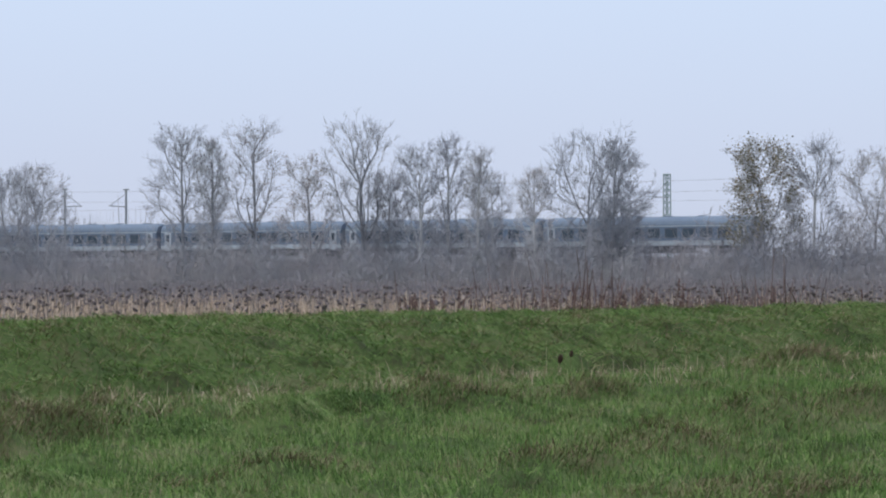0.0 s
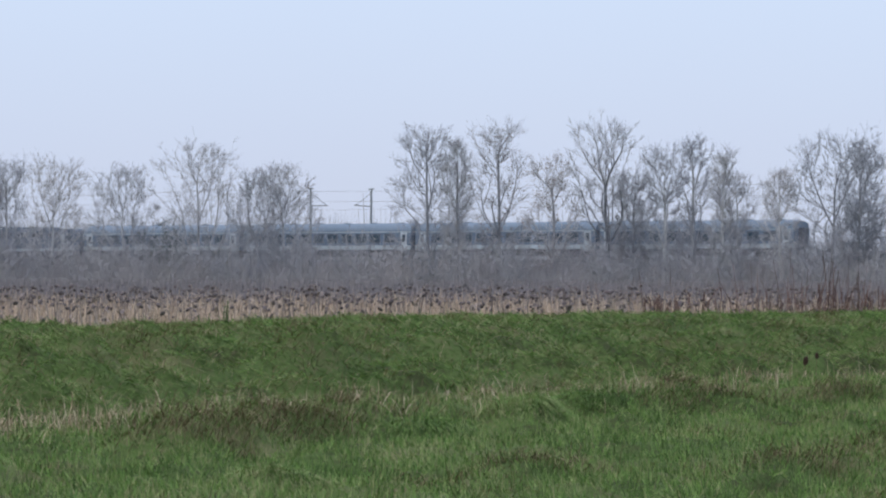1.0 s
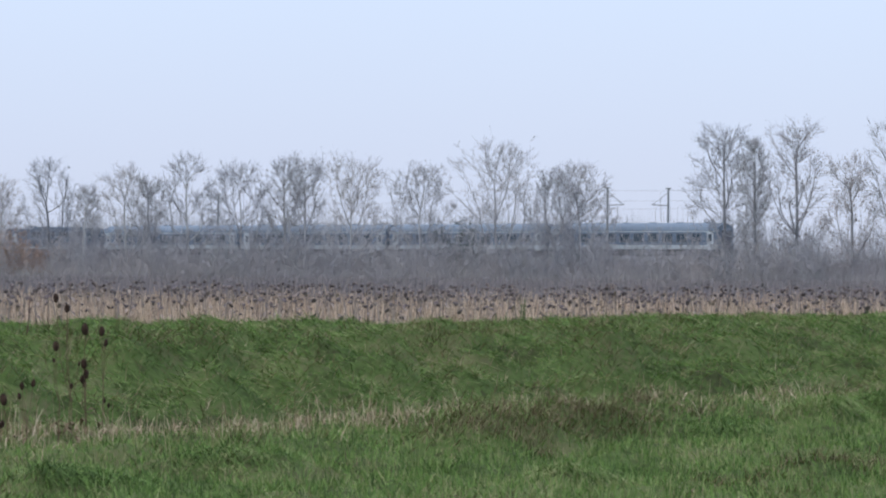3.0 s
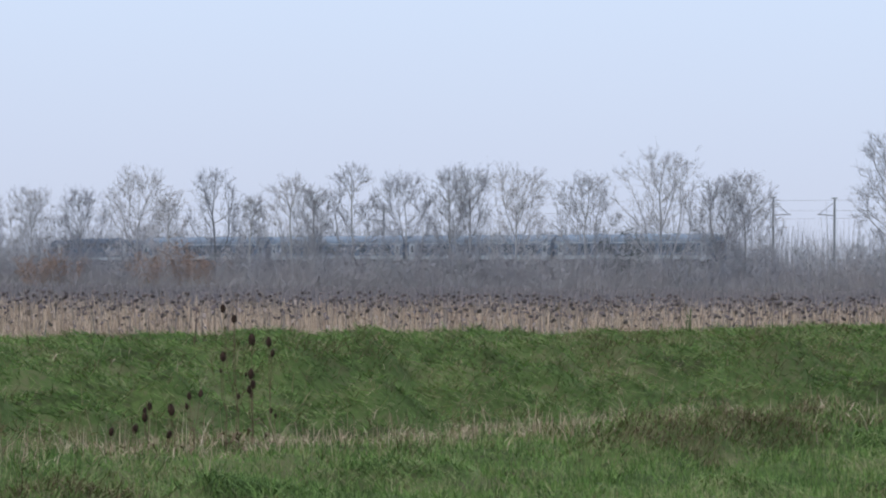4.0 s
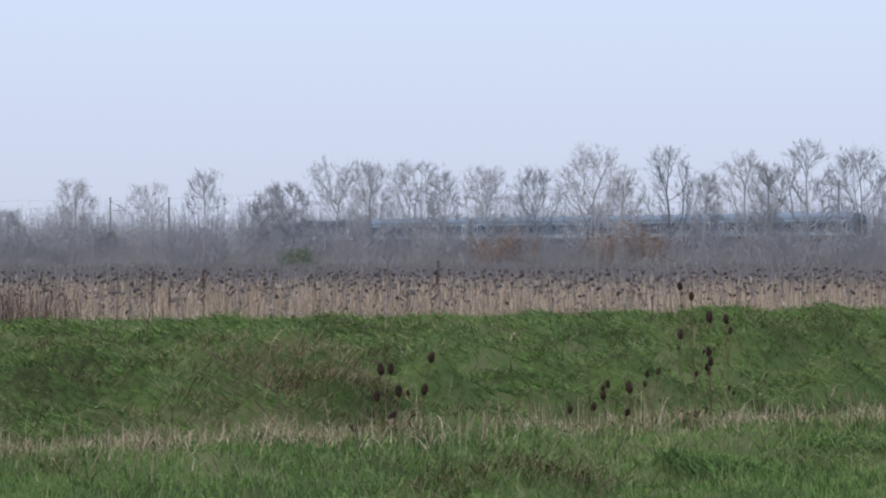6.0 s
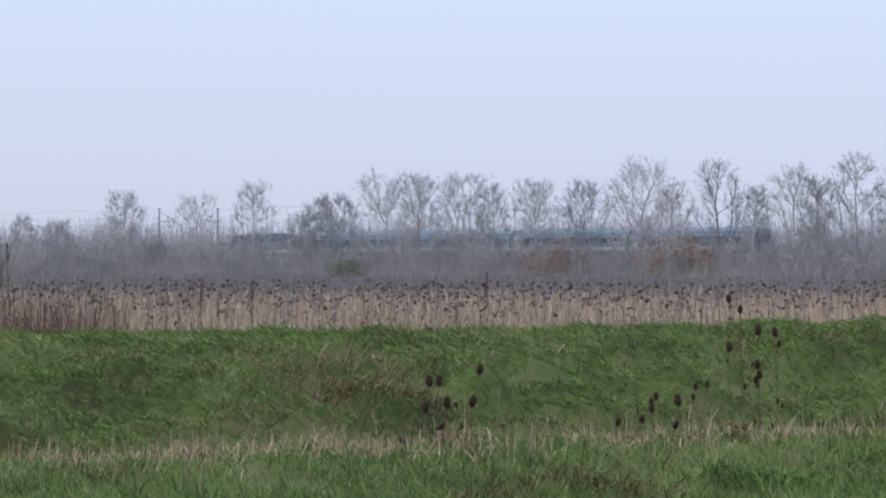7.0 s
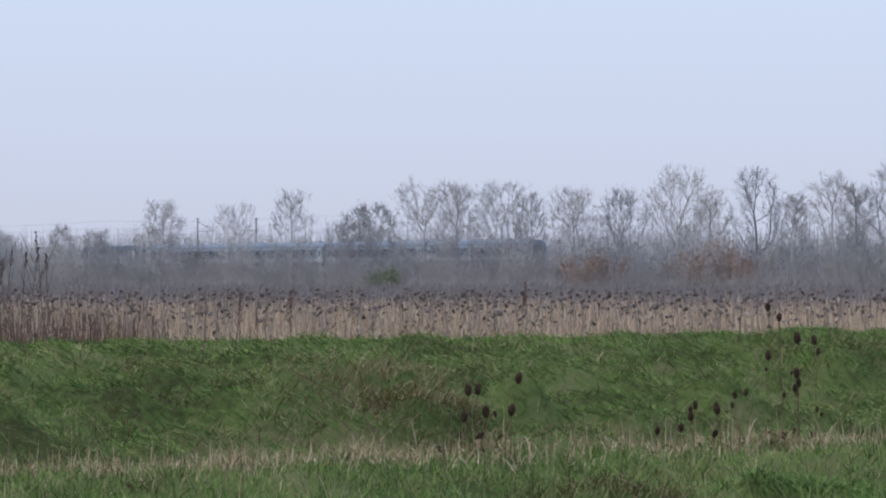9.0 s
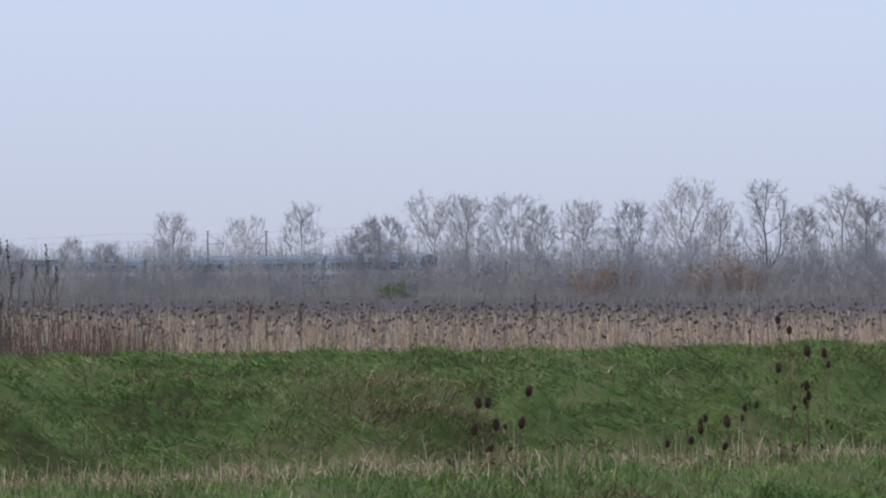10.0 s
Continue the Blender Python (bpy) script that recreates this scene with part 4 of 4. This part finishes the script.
def coach(length=24.3):
    """A blue passenger coach; x runs to its leading end, rail head at z 0."""
    root = tagged(new("railway_coach"), "blue passenger coach with a pale lower stripe", "railway coach", "coaches of the train")
    half, w = length / 2, 1.41
    bm = bmesh.new()
    box(bm, -half, half, -w, w, 1.12, 3.1, 0.05)
    part("body", bm, M_BLUE, root)
    # rounded roof
    bm = bmesh.new()
    arc = [(-w, 3.1)] + [(-w * math.cos(a), 3.12 + 0.93 * math.sin(a) ** 0.8) for a in np.linspace(0.12, math.pi - 0.12, 11)] + [(w, 3.1)]
    rings = [[bm.verts.new((x, y * k, 3.1 + (z - 3.1) * kz)) for y, z in arc] for x, k, kz in ((-half, 0.96, 0.86), (-half + 0.5, 1, 1), (half - 0.5, 1, 1), (half, 0.96, 0.86))]
    for a, b in zip(rings, rings[1:]):
        for i in range(len(arc) - 1):
            bm.faces.new((a[i], b[i], b[i + 1], a[i + 1]))
    bm.faces.new(rings[0])
    bm.faces.new(list(reversed(rings[-1])))
    part("roof", bm, M_ROOF, root, "grey-blue rounded roof")
    for y in (-1, 1):
        bm = boxed(-half + 0.02, half - 0.02, min(y * w, y * (w + 0.006)), max(y * w, y * (w + 0.006)), 1.16, 1.62)
        part("stripe", bm, M_STRIPE, root, "pale blue-white lower stripe")
        bm = boxed(-half + 0.02, half - 0.02, min(y * w, y * (w + 0.02)), max(y * w, y * (w + 0.02)), 3.03, 3.12)
        part("cornice", bm, M_STRIPE, root, "pale line under the roof")
        for i in range(10):
            x = -half + 3.0 + i * (length - 6.0) / 9
            frame_part = part("window", boxed(x - 0.72, x + 0.72, min(y * w, y * (w + 0.012)), max(y * w, y * (w + 0.012)), 1.92, 2.86, 0.004), M_UNDER, root, "dark framed window")
            part("pane", boxed(x - 0.64, x + 0.64, min(y * (w + 0.012), y * (w + 0.02)), max(y * (w + 0.012), y * (w + 0.02)), 1.99, 2.79), M_GLASS, frame_part)
        for x in (-half + 1.0, half - 1.0):
            d = part("door", boxed(x - 0.45, x + 0.45, min(y * w, y * (w + 0.025)), max(y * w, y * (w + 0.025)), 1.0, 3.0, 0.01), M_DOOR, root, "pale entrance door")
            part("pane", boxed(x - 0.22, x + 0.22, min(y * (w + 0.025), y * (w + 0.032)), max(y * (w + 0.025), y * (w + 0.032)), 2.0, 2.8), M_GLASS, d)
    part("underframe", boxed(-half + 0.3, half - 0.3, -1.2, 1.2, 0.85, 1.13, 0.03), M_UNDER, root)
    for x0, x1 in ((-4.6, -2.2), (-1.5, 1.2), (2.0, 4.4)):
        part("equipment_box", boxed(x0, x1, -1.25, 1.25, 0.42, 0.9, 0.05), M_UNDER, root)
    for x in (-half + 3.2, half - 3.2):
        bogie = part("bogie", boxed(x - 1.7, x + 1.7, -1.15, 1.15, 0.4, 0.8, 0.06), M_UNDER, root)
        for dx in (-1.25, 1.25):
            bm = bmesh.new()
            for y in (-0.75, 0.75):
                rod(bm, (x + dx, y - 0.07, 0.46), (x + dx, y + 0.07, 0.46), 0.46, sides=20)
            rod(bm, (x + dx, -0.8, 0.46), (x + dx, 0.8, 0.46), 0.09, sides=8)
            part("wheelset", bm, M_STEEL, bogie)
    for x0, x1 in ((half, half + 0.35), (-half - 0.35, -half)):
        part("gangway", boxed(x0, x1, -0.7, 0.7, 1.2, 3.2, 0.05), M_UNDER, root, "black rubber gangway")
    for x in np.linspace(-half + 2.5, half - 2.5, 6):
        part("roof_vent", boxed(x - 0.35, x + 0.35, -0.3, 0.3, 3.98, 4.12, 0.03), M_ROOF, root)
    return root


def locomotive(length=18.6):
    root = tagged(new("locomotive"), "dark blue electric locomotive with roof gear", "locomotive")
    half, w = length / 2, 1.45
    bm = bmesh.new()
    side = [(-half, 1.0), (-half + 0.05, 2.2), (-half + 0.75, 3.5), (-half + 1.3, 3.75), (half - 1.3, 3.75), (half - 0.75, 3.5), (half - 0.05, 2.2), (half, 1.0)]
    a = [bm.verts.new((x, -w, z)) for x, z in side]
    b = [bm.verts.new((x, w, z)) for x, z in side]
    n = len(side)
    for i in range(n):
        bm.faces.new((a[i], a[(i + 1) % n], b[(i + 1) % n], b[i]))
    bm.faces.new(list(reversed(a)))
    bm.faces.new(b)
    bmesh.ops.recalc_face_normals(bm, faces=bm.faces)
    bmesh.ops.bevel(bm, geom=list(bm.edges), offset=0.09, segments=2, affect="EDGES")
    part("body", bm, M_LOCO, root)
    for y in (-1, 1):
        part("stripe", boxed(-half + 1.2, half - 1.2, min(y * w, y * (w + 0.008)), max(y * w, y * (w + 0.008)), 1.15, 1.45), M_STRIPE, root, "pale lower stripe")
        for x in (-5.2, -2.6, 0, 2.6, 5.2):
            part("side_grille", boxed(x - 0.9, x + 0.9, min(y * w, y * (w + 0.015)), max(y * w, y * (w + 0.015)), 2.75, 3.3), M_UNDER, root, "dark ventilation grille")
        for x in (-half + 1.6, half - 1.6):
            part("cab_window", boxed(x - 0.4, x + 0.4, min(y * w, y * (w + 0.015)), max(y * w, y * (w + 0.015)), 2.25, 3.1), M_GLASS, root)
            part("cab_door", boxed(x + (0.7 if x < 0 else -1.3), x + (1.3 if x < 0 else -0.7), min(y * w, y * (w + 0.015)), max(y * w, y * (w + 0.015)), 1.1, 3.1), M_DOOR, root, "pale cab door")
    for sgn in (-1, 1):
        bm = boxed(-0.02, 0.02, -1.2, 1.2, -0.45, 0.45, 0.01)
        bmesh.ops.transform(bm, matrix=pose(sgn * (half - 0.36), 0, 2.85, 0, -sgn * 28, 0), verts=bm.verts)
        part("windscreen", bm, M_GLASS, root)
    part("underframe", boxed(-half + 0.6, half - 0.6, -1.3, 1.3, 0.5, 1.02, 0.05), M_UNDER, root)
    for x in (-4.7, 4.7):
        bogie = part("bogie", boxed(x - 2.1, x + 2.1, -1.2, 1.2, 0.35, 0.8, 0.06), M_UNDER, root)
        for dx in (-1.4, 1.4):
            bm = bmesh.new()
            for y in (-0.75, 0.75):
                rod(bm, (x + dx, y - 0.07, 0.6), (x + dx, y + 0.07, 0.6), 0.6, sides=20)
            part("wheelset", bm, M_STEEL, bogie)
    bm = bmesh.new()
    for x in (-3.4, -1.2, 1.4, 3.2):
        box(bm, x - 0.7, x + 0.7, -0.8, 0.8, 3.74, 3.98, 0.05)
    part("roof_gear", bm, M_ROOF, root)
    bm = bmesh.new()
    for x0, z0, x1, z1 in ((-6.4, 3.8, -4.7, 4.75), (-4.7, 4.75, -6.2, 5.55)):
        for y in (-0.35, 0.35):
            rod(bm, (x0, y, z0), (x1, y, z1), 0.04)
    rod(bm, (-6.2, -0.8, 5.58), (-6.2, 0.8, 5.58), 0.04)
    part("pantograph", bm, M_STEEL, root, "raised pantograph")
    bm = bmesh.new()
    for x0, z0, x1, z1 in ((6.4, 3.85, 4.6, 4.05), (4.6, 4.05, 6.2, 4.15)):
        for y in (-0.35, 0.35):
            rod(bm, (x0, y, z0), (x1, y, z1), 0.04)
    part("pantograph", bm, M_STEEL, root, "folded pantograph")
    return root


TRAIN = []


def build_train():
    """From the rear: four coaches and the locomotive; each with its centre's distance from the train's rear."""
    first = coach()
    TRAIN.append((first, 12.25))
    for i in range(1, 4):
        TRAIN.append((copy_thing(first, pose(0, 0, 0)), 12.25 + 24.9 * i))
    TRAIN.append((locomotive(), 99.6 + 9.6))


def train_pose(centre):
    x, y = track_xy(centre)
    return pose(x, y, rail_z(centre), 0, math.degrees(0.0022), math.degrees(math.atan2(GX, -GY)))


def mast(s, off, lattice=False):
    x, y = track_xy(s, off)
    root = tagged(new("catenary_mast"), "green lattice railway mast with a bracket arm" if lattice else "grey concrete railway mast with a bracket arm", "railway mast", "masts along the railway")
    bm = bmesh.new()
    if lattice:
        for sx in (-1, 1):
            for sy in (-1, 1):
                rod(bm, (sx * 0.3, sy * 0.3, 0), (sx * 0.24, sy * 0.24, 8.9), 0.05, sides=4)
        for i in range(14):
            z = 0.3 + i * 0.62
            for sx, sy, tx, ty in ((-1, -1, 1, -1), (1, -1, 1, 1), (1, 1, -1, 1), (-1, 1, -1, -1)):
                rod(bm, (sx * 0.28, sy * 0.28, z), (tx * 0.27, ty * 0.27, z + 0.6), 0.03, sides=4)
        box(bm, -0.3, 0.3, -0.3, 0.3, 8.85, 8.98)
        part("lattice", bm, M_MASTGREEN, root)
    else:
        rod(bm, (0, 0, -1), (0, 0, 8.6), 0.16, 0.11, sides=8)
        part("post", bm, M_MAST, root)
        part("cap", boxed(-0.35, 0.35, -0.09, 0.09, 8.45, 8.6), M_MAST, root)
    side = -1 if off > 0 else 1
    bm = bmesh.new()
    rod(bm, (0, 0, 6.6), (0, side * 2.9, 6.7), 0.05)
    rod(bm, (0, 0, 8.1), (0, side * 2.6, 6.75), 0.035)
    part("bracket", bm, M_STEEL, root)
    a = math.degrees(math.atan2(GX, -GY))
    root.matrix_basis = pose(x, y, rail_z(s) - 0.6, 0, 0, a)
    return root


def build_masts():
    for s, off, lattice in ((205.8, -3.2, True), (276.2, -3.2, False), (279.6, 3.2, False), (348.4, -3.2, False), (502.8, 3.2, False), (496.2, -3.2, False)):
        mast(s, off, lattice)


# ---------------------------------------------------------------- weeds by the ditch and the field
def teasel_head(length, rng):
    """A bristly egg with spikes and a few curved bracts under it."""
    bm = bmesh.new()
    bmesh.ops.create_uvsphere(bm, u_segments=12, v_segments=9, radius=1.0)
    for v in bm.verts:
        k = 1 + rng.uniform(-0.08, 0.08)
        taper = 1 - 0.05 * v.co.z
        v.co = Vector((v.co.x * 0.29 * length * taper * k, v.co.y * 0.29 * length * taper * k, v.co.z * 0.5 * length))
    for _ in range(60):
        z, a = rng.uniform(-0.9, 0.95), rng.uniform(0, 6.28)
        r = math.sqrt(max(0, 1 - z * z)) * 0.29 * length * (1 - 0.05 * z)
        base = Vector((r * math.cos(a), r * math.sin(a), z * 0.5 * length))
        tip = base + Vector((math.cos(a) * 0.1, math.sin(a) * 0.1, 0.05 + 0.1 * max(0, z))) * length
        side = Vector((-math.sin(a), math.cos(a), 0)) * 0.02 * length
        bm.faces.new([bm.verts.new(base - side), bm.verts.new(base + side), bm.verts.new(tip)])
    return bm


def teasel(p, q0, heads, rng):
    """heads: (q, height above sea level of the field, length) for each head on the plant."""
    x, y = to_xy(p, q0)
    ground = float(land(np.array(p), np.array(q0)))
    root = tagged(new("teasel"), "dead brown teasel with spiny egg-shaped seed heads", "teasel", "teasels by the ditch")
    root.matrix_basis = pose(x, y, ground - 0.03, 0, 0, math.degrees(math.atan2(QY, QX)))
    top = max(z for _, z, _ in heads) - ground
    low = min(z for _, z, _ in heads) - ground
    join = Vector((rng.uniform(-0.01, 0.01), 0, max(0.12, 0.55 * low)))
    part("stem", bent(bmesh.new(), [(0, 0, 0), (join.x * 0.5, 0.004, join.z * 0.5), join], 0.0045, 0.0036), M_TEASEL_STEM, root)
    for q, z, length in heads:
        tip = Vector((q - q0, rng.uniform(-0.05, 0.05), z - ground + 0.03 - length / 2))
        mid = join.lerp(tip, 0.45) + Vector(((tip.x - join.x) * 0.22, 0.01, -0.02))
        branch = part("branch", bent(bmesh.new(), [join, mid, tip], 0.003, 0.0023), M_TEASEL_STEM, root)
        bm = teasel_head(length, rng)
        d = (tip - mid).normalized()
        bmesh.ops.transform(bm, matrix=Matrix.Translation(tip + d * length * 0.45) @ d.to_track_quat("Z", "Y").to_matrix().to_4x4(), verts=bm.verts)
        part("seed_head", bm, M_TEASEL, branch, "dark brown spiny seed head")
    # withered leaves at the foot
    for _ in range(4):
        a, l = rng.uniform(0, 6.28), rng.uniform(0.08, 0.18)
        bm = bmesh.new()
        c, s, h = math.cos(a), math.sin(a), rng.uniform(0.04, 0.6) * join.z
        vs = [bm.verts.new(w) for w in ((0, 0, h), (c * l * 0.5 - s * 0.02, s * l * 0.5 + c * 0.02, h + 0.03), (c * l, s * l, h - 0.04), (c * l * 0.5 + s * 0.02, s * l * 0.5 - c * 0.02, h + 0.02))]
        bm.faces.new(vs)
        part("leaf", bm, M_TEASEL_STEM, root, "withered leaf")


TEASELS_A = [
    (18.09, ((18.06, 1.36, 0.091), (18.14, 1.36, 0.086))), (18.42, ((18.45, 1.44, 0.086),)), (18.03, ((17.99, 1.17, 0.086), (18.08, 1.03, 0.082))),
    (18.21, ((18.20, 1.20, 0.091),)), (18.36, ((18.38, 1.21, 0.091), (18.31, 1.18, 0.048))), (17.86, ((17.83, 0.95, 0.072), (17.92, 1.04, 0.048))),
]
TEASELS_B = [
    (21.20, ((21.03, 1.94, 0.072), (21.10, 1.86, 0.067), (21.17, 1.86, 0.067), (21.23, 1.43, 0.038))), (21.06, ((21.02, 1.57, 0.082), (20.99, 1.46, 0.038))),
    (21.35, ((21.34, 1.70, 0.096),)), (21.53, ((21.56, 1.68, 0.082), (21.54, 1.59, 0.062))), (21.36, ((21.34, 1.43, 0.082), (21.34, 1.35, 0.072), (21.29, 1.31, 0.067), (21.37, 1.27, 0.058))),
    (21.17, ((21.17, 1.26, 0.048),)), (21.57, ((21.56, 1.14, 0.048), (21.60, 1.10, 0.038))),
]
TEASELS_C = [
    (20.72, ((20.68, 1.27, 0.062), (20.78, 1.29, 0.062), (20.69, 1.19, 0.053))), (20.51, ((20.52, 1.17, 0.096),)), (20.24, ((20.28, 1.20, 0.067), (20.21, 1.17, 0.058), (20.20, 1.12, 0.077))),
    (20.07, ((20.06, 1.04, 0.077),)), (19.86, ((19.85, 1.02, 0.067),)), (20.42, ((20.41, 0.99, 0.072),)),
]


def build_teasels():
    rng = random.Random(8)
    for q0, heads in TEASELS_A + TEASELS_B + TEASELS_C:
        teasel(21.7, q0, heads, rng)
    # two heads alone further along the bank
    teasel(23.6, 39.9, ((39.87, 1.14, 0.11),), rng)
    teasel(23.6, 40.2, ((40.2, 1.19, 0.08),), rng)


def weed_form(seed, mat, height, plume, label, category, stout=0.011):
    rng = random.Random(seed)
    root = tagged(new("tall_weed"), label, category, "weeds along the field")
    b = rng.uniform(-0.1, 0.1)
    part("stem", bent(bmesh.new(), [(0, 0, -0.05), (b * 0.3, b * 0.2, height * 0.4), (b * 0.6, b * 0.5, height * 0.72), (b, b, height)], stout, stout * 0.45), mat, root)
    bm = bmesh.new()
    for _ in range(rng.randint(5, 8)):
        k, a, l = rng.uniform(0.3, 0.85), rng.uniform(0, 6.28), rng.uniform(0.12, 0.3) * height
        foot = Vector((b * k, b * k, height * k))
        rod(bm, foot, foot + Vector((math.cos(a) * l * 0.45, math.sin(a) * l * 0.45, l)), stout * 0.5, stout * 0.25, 4)
    tagged(part("side_shoot", bm, mat, root), kind="stuff")
    bm = bmesh.new()
    for _ in range(int(70 * plume) + 6):
        k = rng.uniform(1 - 0.5 * plume, 1.02)
        r = 0.04 * plume * (1.15 - (k - (1 - 0.5 * plume)) / (0.5 * plume + 0.02)) + 0.006
        a, s = rng.uniform(0, 6.28), rng.uniform(0.005, 0.011) * (1 + plume)
        c = Vector((b * k + r * math.cos(a), b * k + r * math.sin(a), height * k))
        bmesh.ops.create_cone(bm, cap_ends=True, segments=3, radius1=s, radius2=s * 0.3, depth=s * 2, matrix=Matrix.Translation(c))
    tagged(part("seed_plume", bm, mat, root, "dry brown seed plume"), kind="stuff")
    return root


def build_weeds():
    rng = random.Random(31)
    red = [weed_form(i, M_WEED, 0.8 + 0.1 * i, 0.5, "dry reddish-brown weed stalk at the field's edge", "weed", 0.008) for i in range(7)]
    grey = [weed_form(20 + i, M_GREYWEED, 1.25 + 0.16 * i, 0.2, "tall dead brown weed stalk behind the bank", "weed", 0.006) for i in range(4)]
    dock = [weed_form(40 + i, M_WEED, 1.25 + 0.15 * i, 0.8, "dead dock with a dense dark brown plume", "weed") for i in range(2)]
    green = [weed_form(60 + i, M_GREENWEED, 1.35 + 0.1 * i, 0.95, "leafy weed still green at the field's edge", "weed") for i in range(3)]
    used = set()

    def put(form, az, far, scale=1.0):
        a = radians(az)
        x, y = far * math.sin(a), far * math.cos(a)
        z = float(land(*(np.array(c) for c in to_pq(x, y))))
        m = pose(x, y, z, 0, 0, rng.uniform(0, 360)) @ Matrix.Scale(scale, 4)
        if form in used:
            copy_thing(form, m)
        else:
            used.add(form)
            form.matrix_basis = m

    for _ in range(80):
        az = rng.choice((rng.gauss(3.5, 0.6), rng.uniform(0.6, 5.4), rng.gauss(-0.3, 0.35), rng.uniform(-1.6, 6.4)))
        put(rng.choice(red), az, rng.uniform(32.2, 35.5) / math.cos(radians(az + 57.7)), rng.uniform(0.7, 1.05))
    for _ in range(64):
        az = rng.choice((rng.gauss(-25.0, 0.4), rng.uniform(-26.5, -23.5), rng.uniform(-26, -22.6)))
        put(rng.choice(grey), az, rng.uniform(36.5, 39.5) if az < -23.9 and rng.random() < 0.5 else rng.uniform(70, 90))
    for _ in range(60):
        put(rng.choice(red), -22.3 - 4.2 * rng.random() ** 0.75, rng.uniform(52, 84), rng.uniform(0.85, 1.3))
    for az, far, scale in ((-21.36, 88, 1.25), (-21.1, 96, 1.05), (-20.6, 94, 1.0), (-17.16, 120, 1.45), (-0.42, 92, 0.9), (-0.2, 94, 0.85), (0.55, 98, 0.85), (-12.0, 140, 1.0)):
        put(rng.choice(dock), az, far, scale)
    # the mass of fine reddish stalks round them
    many = np.random.default_rng(37)
    n = 5200
    az = np.where(many.uniform(0, 1, n) < 0.45, np.clip(many.normal(3.0, 1.5, n), -1.2, 7.5), -22.3 - 4.4 * many.uniform(0, 1, n) ** 0.7)
    far = np.where(az > -10, many.uniform(32.2, 36, n) / np.cos(np.radians(az + 57.7)), many.uniform(50, 88, n))
    x, y = far * np.sin(np.radians(az)), far * np.cos(np.radians(az))
    z = land(*to_pq(x, y))
    tall = many.uniform(0.35, 1.1, n) * np.where(az > -10, 1.35 + 0.4 * wob(x, y, 6, 96), 1.6)
    v, q = slivers(np.stack([x, y, z], 1), tall, many.uniform(0.011, 0.026, n), many.uniform(0, 6.28, n), np.clip(many.normal(0.25, 0.15, n), 0, 0.7), many)
    tagged(new("weed_stalk", quick_mesh("weed_stalk", v, q, M_WEED)), "fine dry reddish-brown weed stalks along the field", "weeds", kind="stuff")
    # leafy ones that are still green
    for _ in range(13):
        put(rng.choice(green), rng.gauss(-7.05, 0.17), rng.uniform(86, 92), rng.uniform(0.6, 0.95))


def bramble(p, q, points, label="thin dark red bramble shoot arching over the bank"):
    x, y = to_xy(p, q)
    z = float(land(np.array(p), np.array(q)))
    root = tagged(new("bramble"), label, "bramble")
    root.matrix_basis = pose(x, y, z, 0, 0, math.degrees(math.atan2(QY, QX)))
    part("cane", bent(bmesh.new(), points, 0.006, 0.003), M_WEED, root)
    bm = bmesh.new()
    rng = random.Random(int(q * 100))
    for a, b in zip(points, points[1:]):
        c = Vector(a).lerp(Vector(b), 0.6)
        d = Vector((rng.uniform(-0.12, 0.12), rng.uniform(-0.05, 0.05), rng.uniform(0.02, 0.14)))
        rod(bm, c, c + d, 0.003, 0.0015, 4)
    tagged(part("side_shoot", bm, M_WEED, root), kind="stuff")


def build_brambles():
    bramble(23.4, 18.62, [(0, 0, 0), (-0.06, 0, 0.25), (-0.16, 0.1, 0.5), (-0.34, 0.25, 0.66), (-0.52, 0.4, 0.78), (-0.62, 0.5, 0.86)])
    bramble(23.2, 18.3, [(0, 0, 0), (-0.05, 0, 0.2), (-0.12, 0.05, 0.36), (-0.2, 0.1, 0.46)])
    bramble(26.2, 18.9, [(0, 0, 0), (0.02, 0, 0.25), (0.03, 0, 0.5), (0.05, 0.02, 0.62)])
    bramble(26.3, 19.3, [(0, 0, 0), (0.03, 0, 0.2), (0.06, 0, 0.36)])
    bramble(26.4, 25.2, [(0, 0, 0), (0.01, 0, 0.22), (0.03, 0, 0.42)])


def build_wires():
    for off, dz, r in ((0.3, 5.6, 0.011), (0.0, 6.9, 0.011), (-3.1, 8.1, 0.012)):
        bm = bmesh.new()
        for s in np.arange(60, 1020, 60.0):
            for k in range(4):
                a, b = s + 15 * k, s + 15 * k + 15
                sag = [-0.45 * (1 - ((u - s - 30) / 30) ** 2) if dz > 6 else 0 for u in (a, b)]
                pa, pb = track_xy(a, off), track_xy(b, off)
                rod(bm, (*pa, rail_z(a) + dz + sag[0]), (*pb, rail_z(b) + dz + sag[1]), r, sides=4)
        ob = part("overhead_wire", bm, M_WIRE)
        tagged(ob, "thin grey overhead wire along the railway", "wire", "overhead wires")


def motions():
    for thing, back in TRAIN:
        walk(thing, [(t, train_pose(193.3 + 23.33 * t + 0.2275 * t * t + back)) for t in range(11)])


build_ground()
build_grass()
build_field()
build_front_sunflowers()
build_trees()
build_shrubs()
build_far_woods()
build_line()
build_train()
build_masts()
build_wires()
build_teasels()
build_weeds()
build_brambles()
motions()
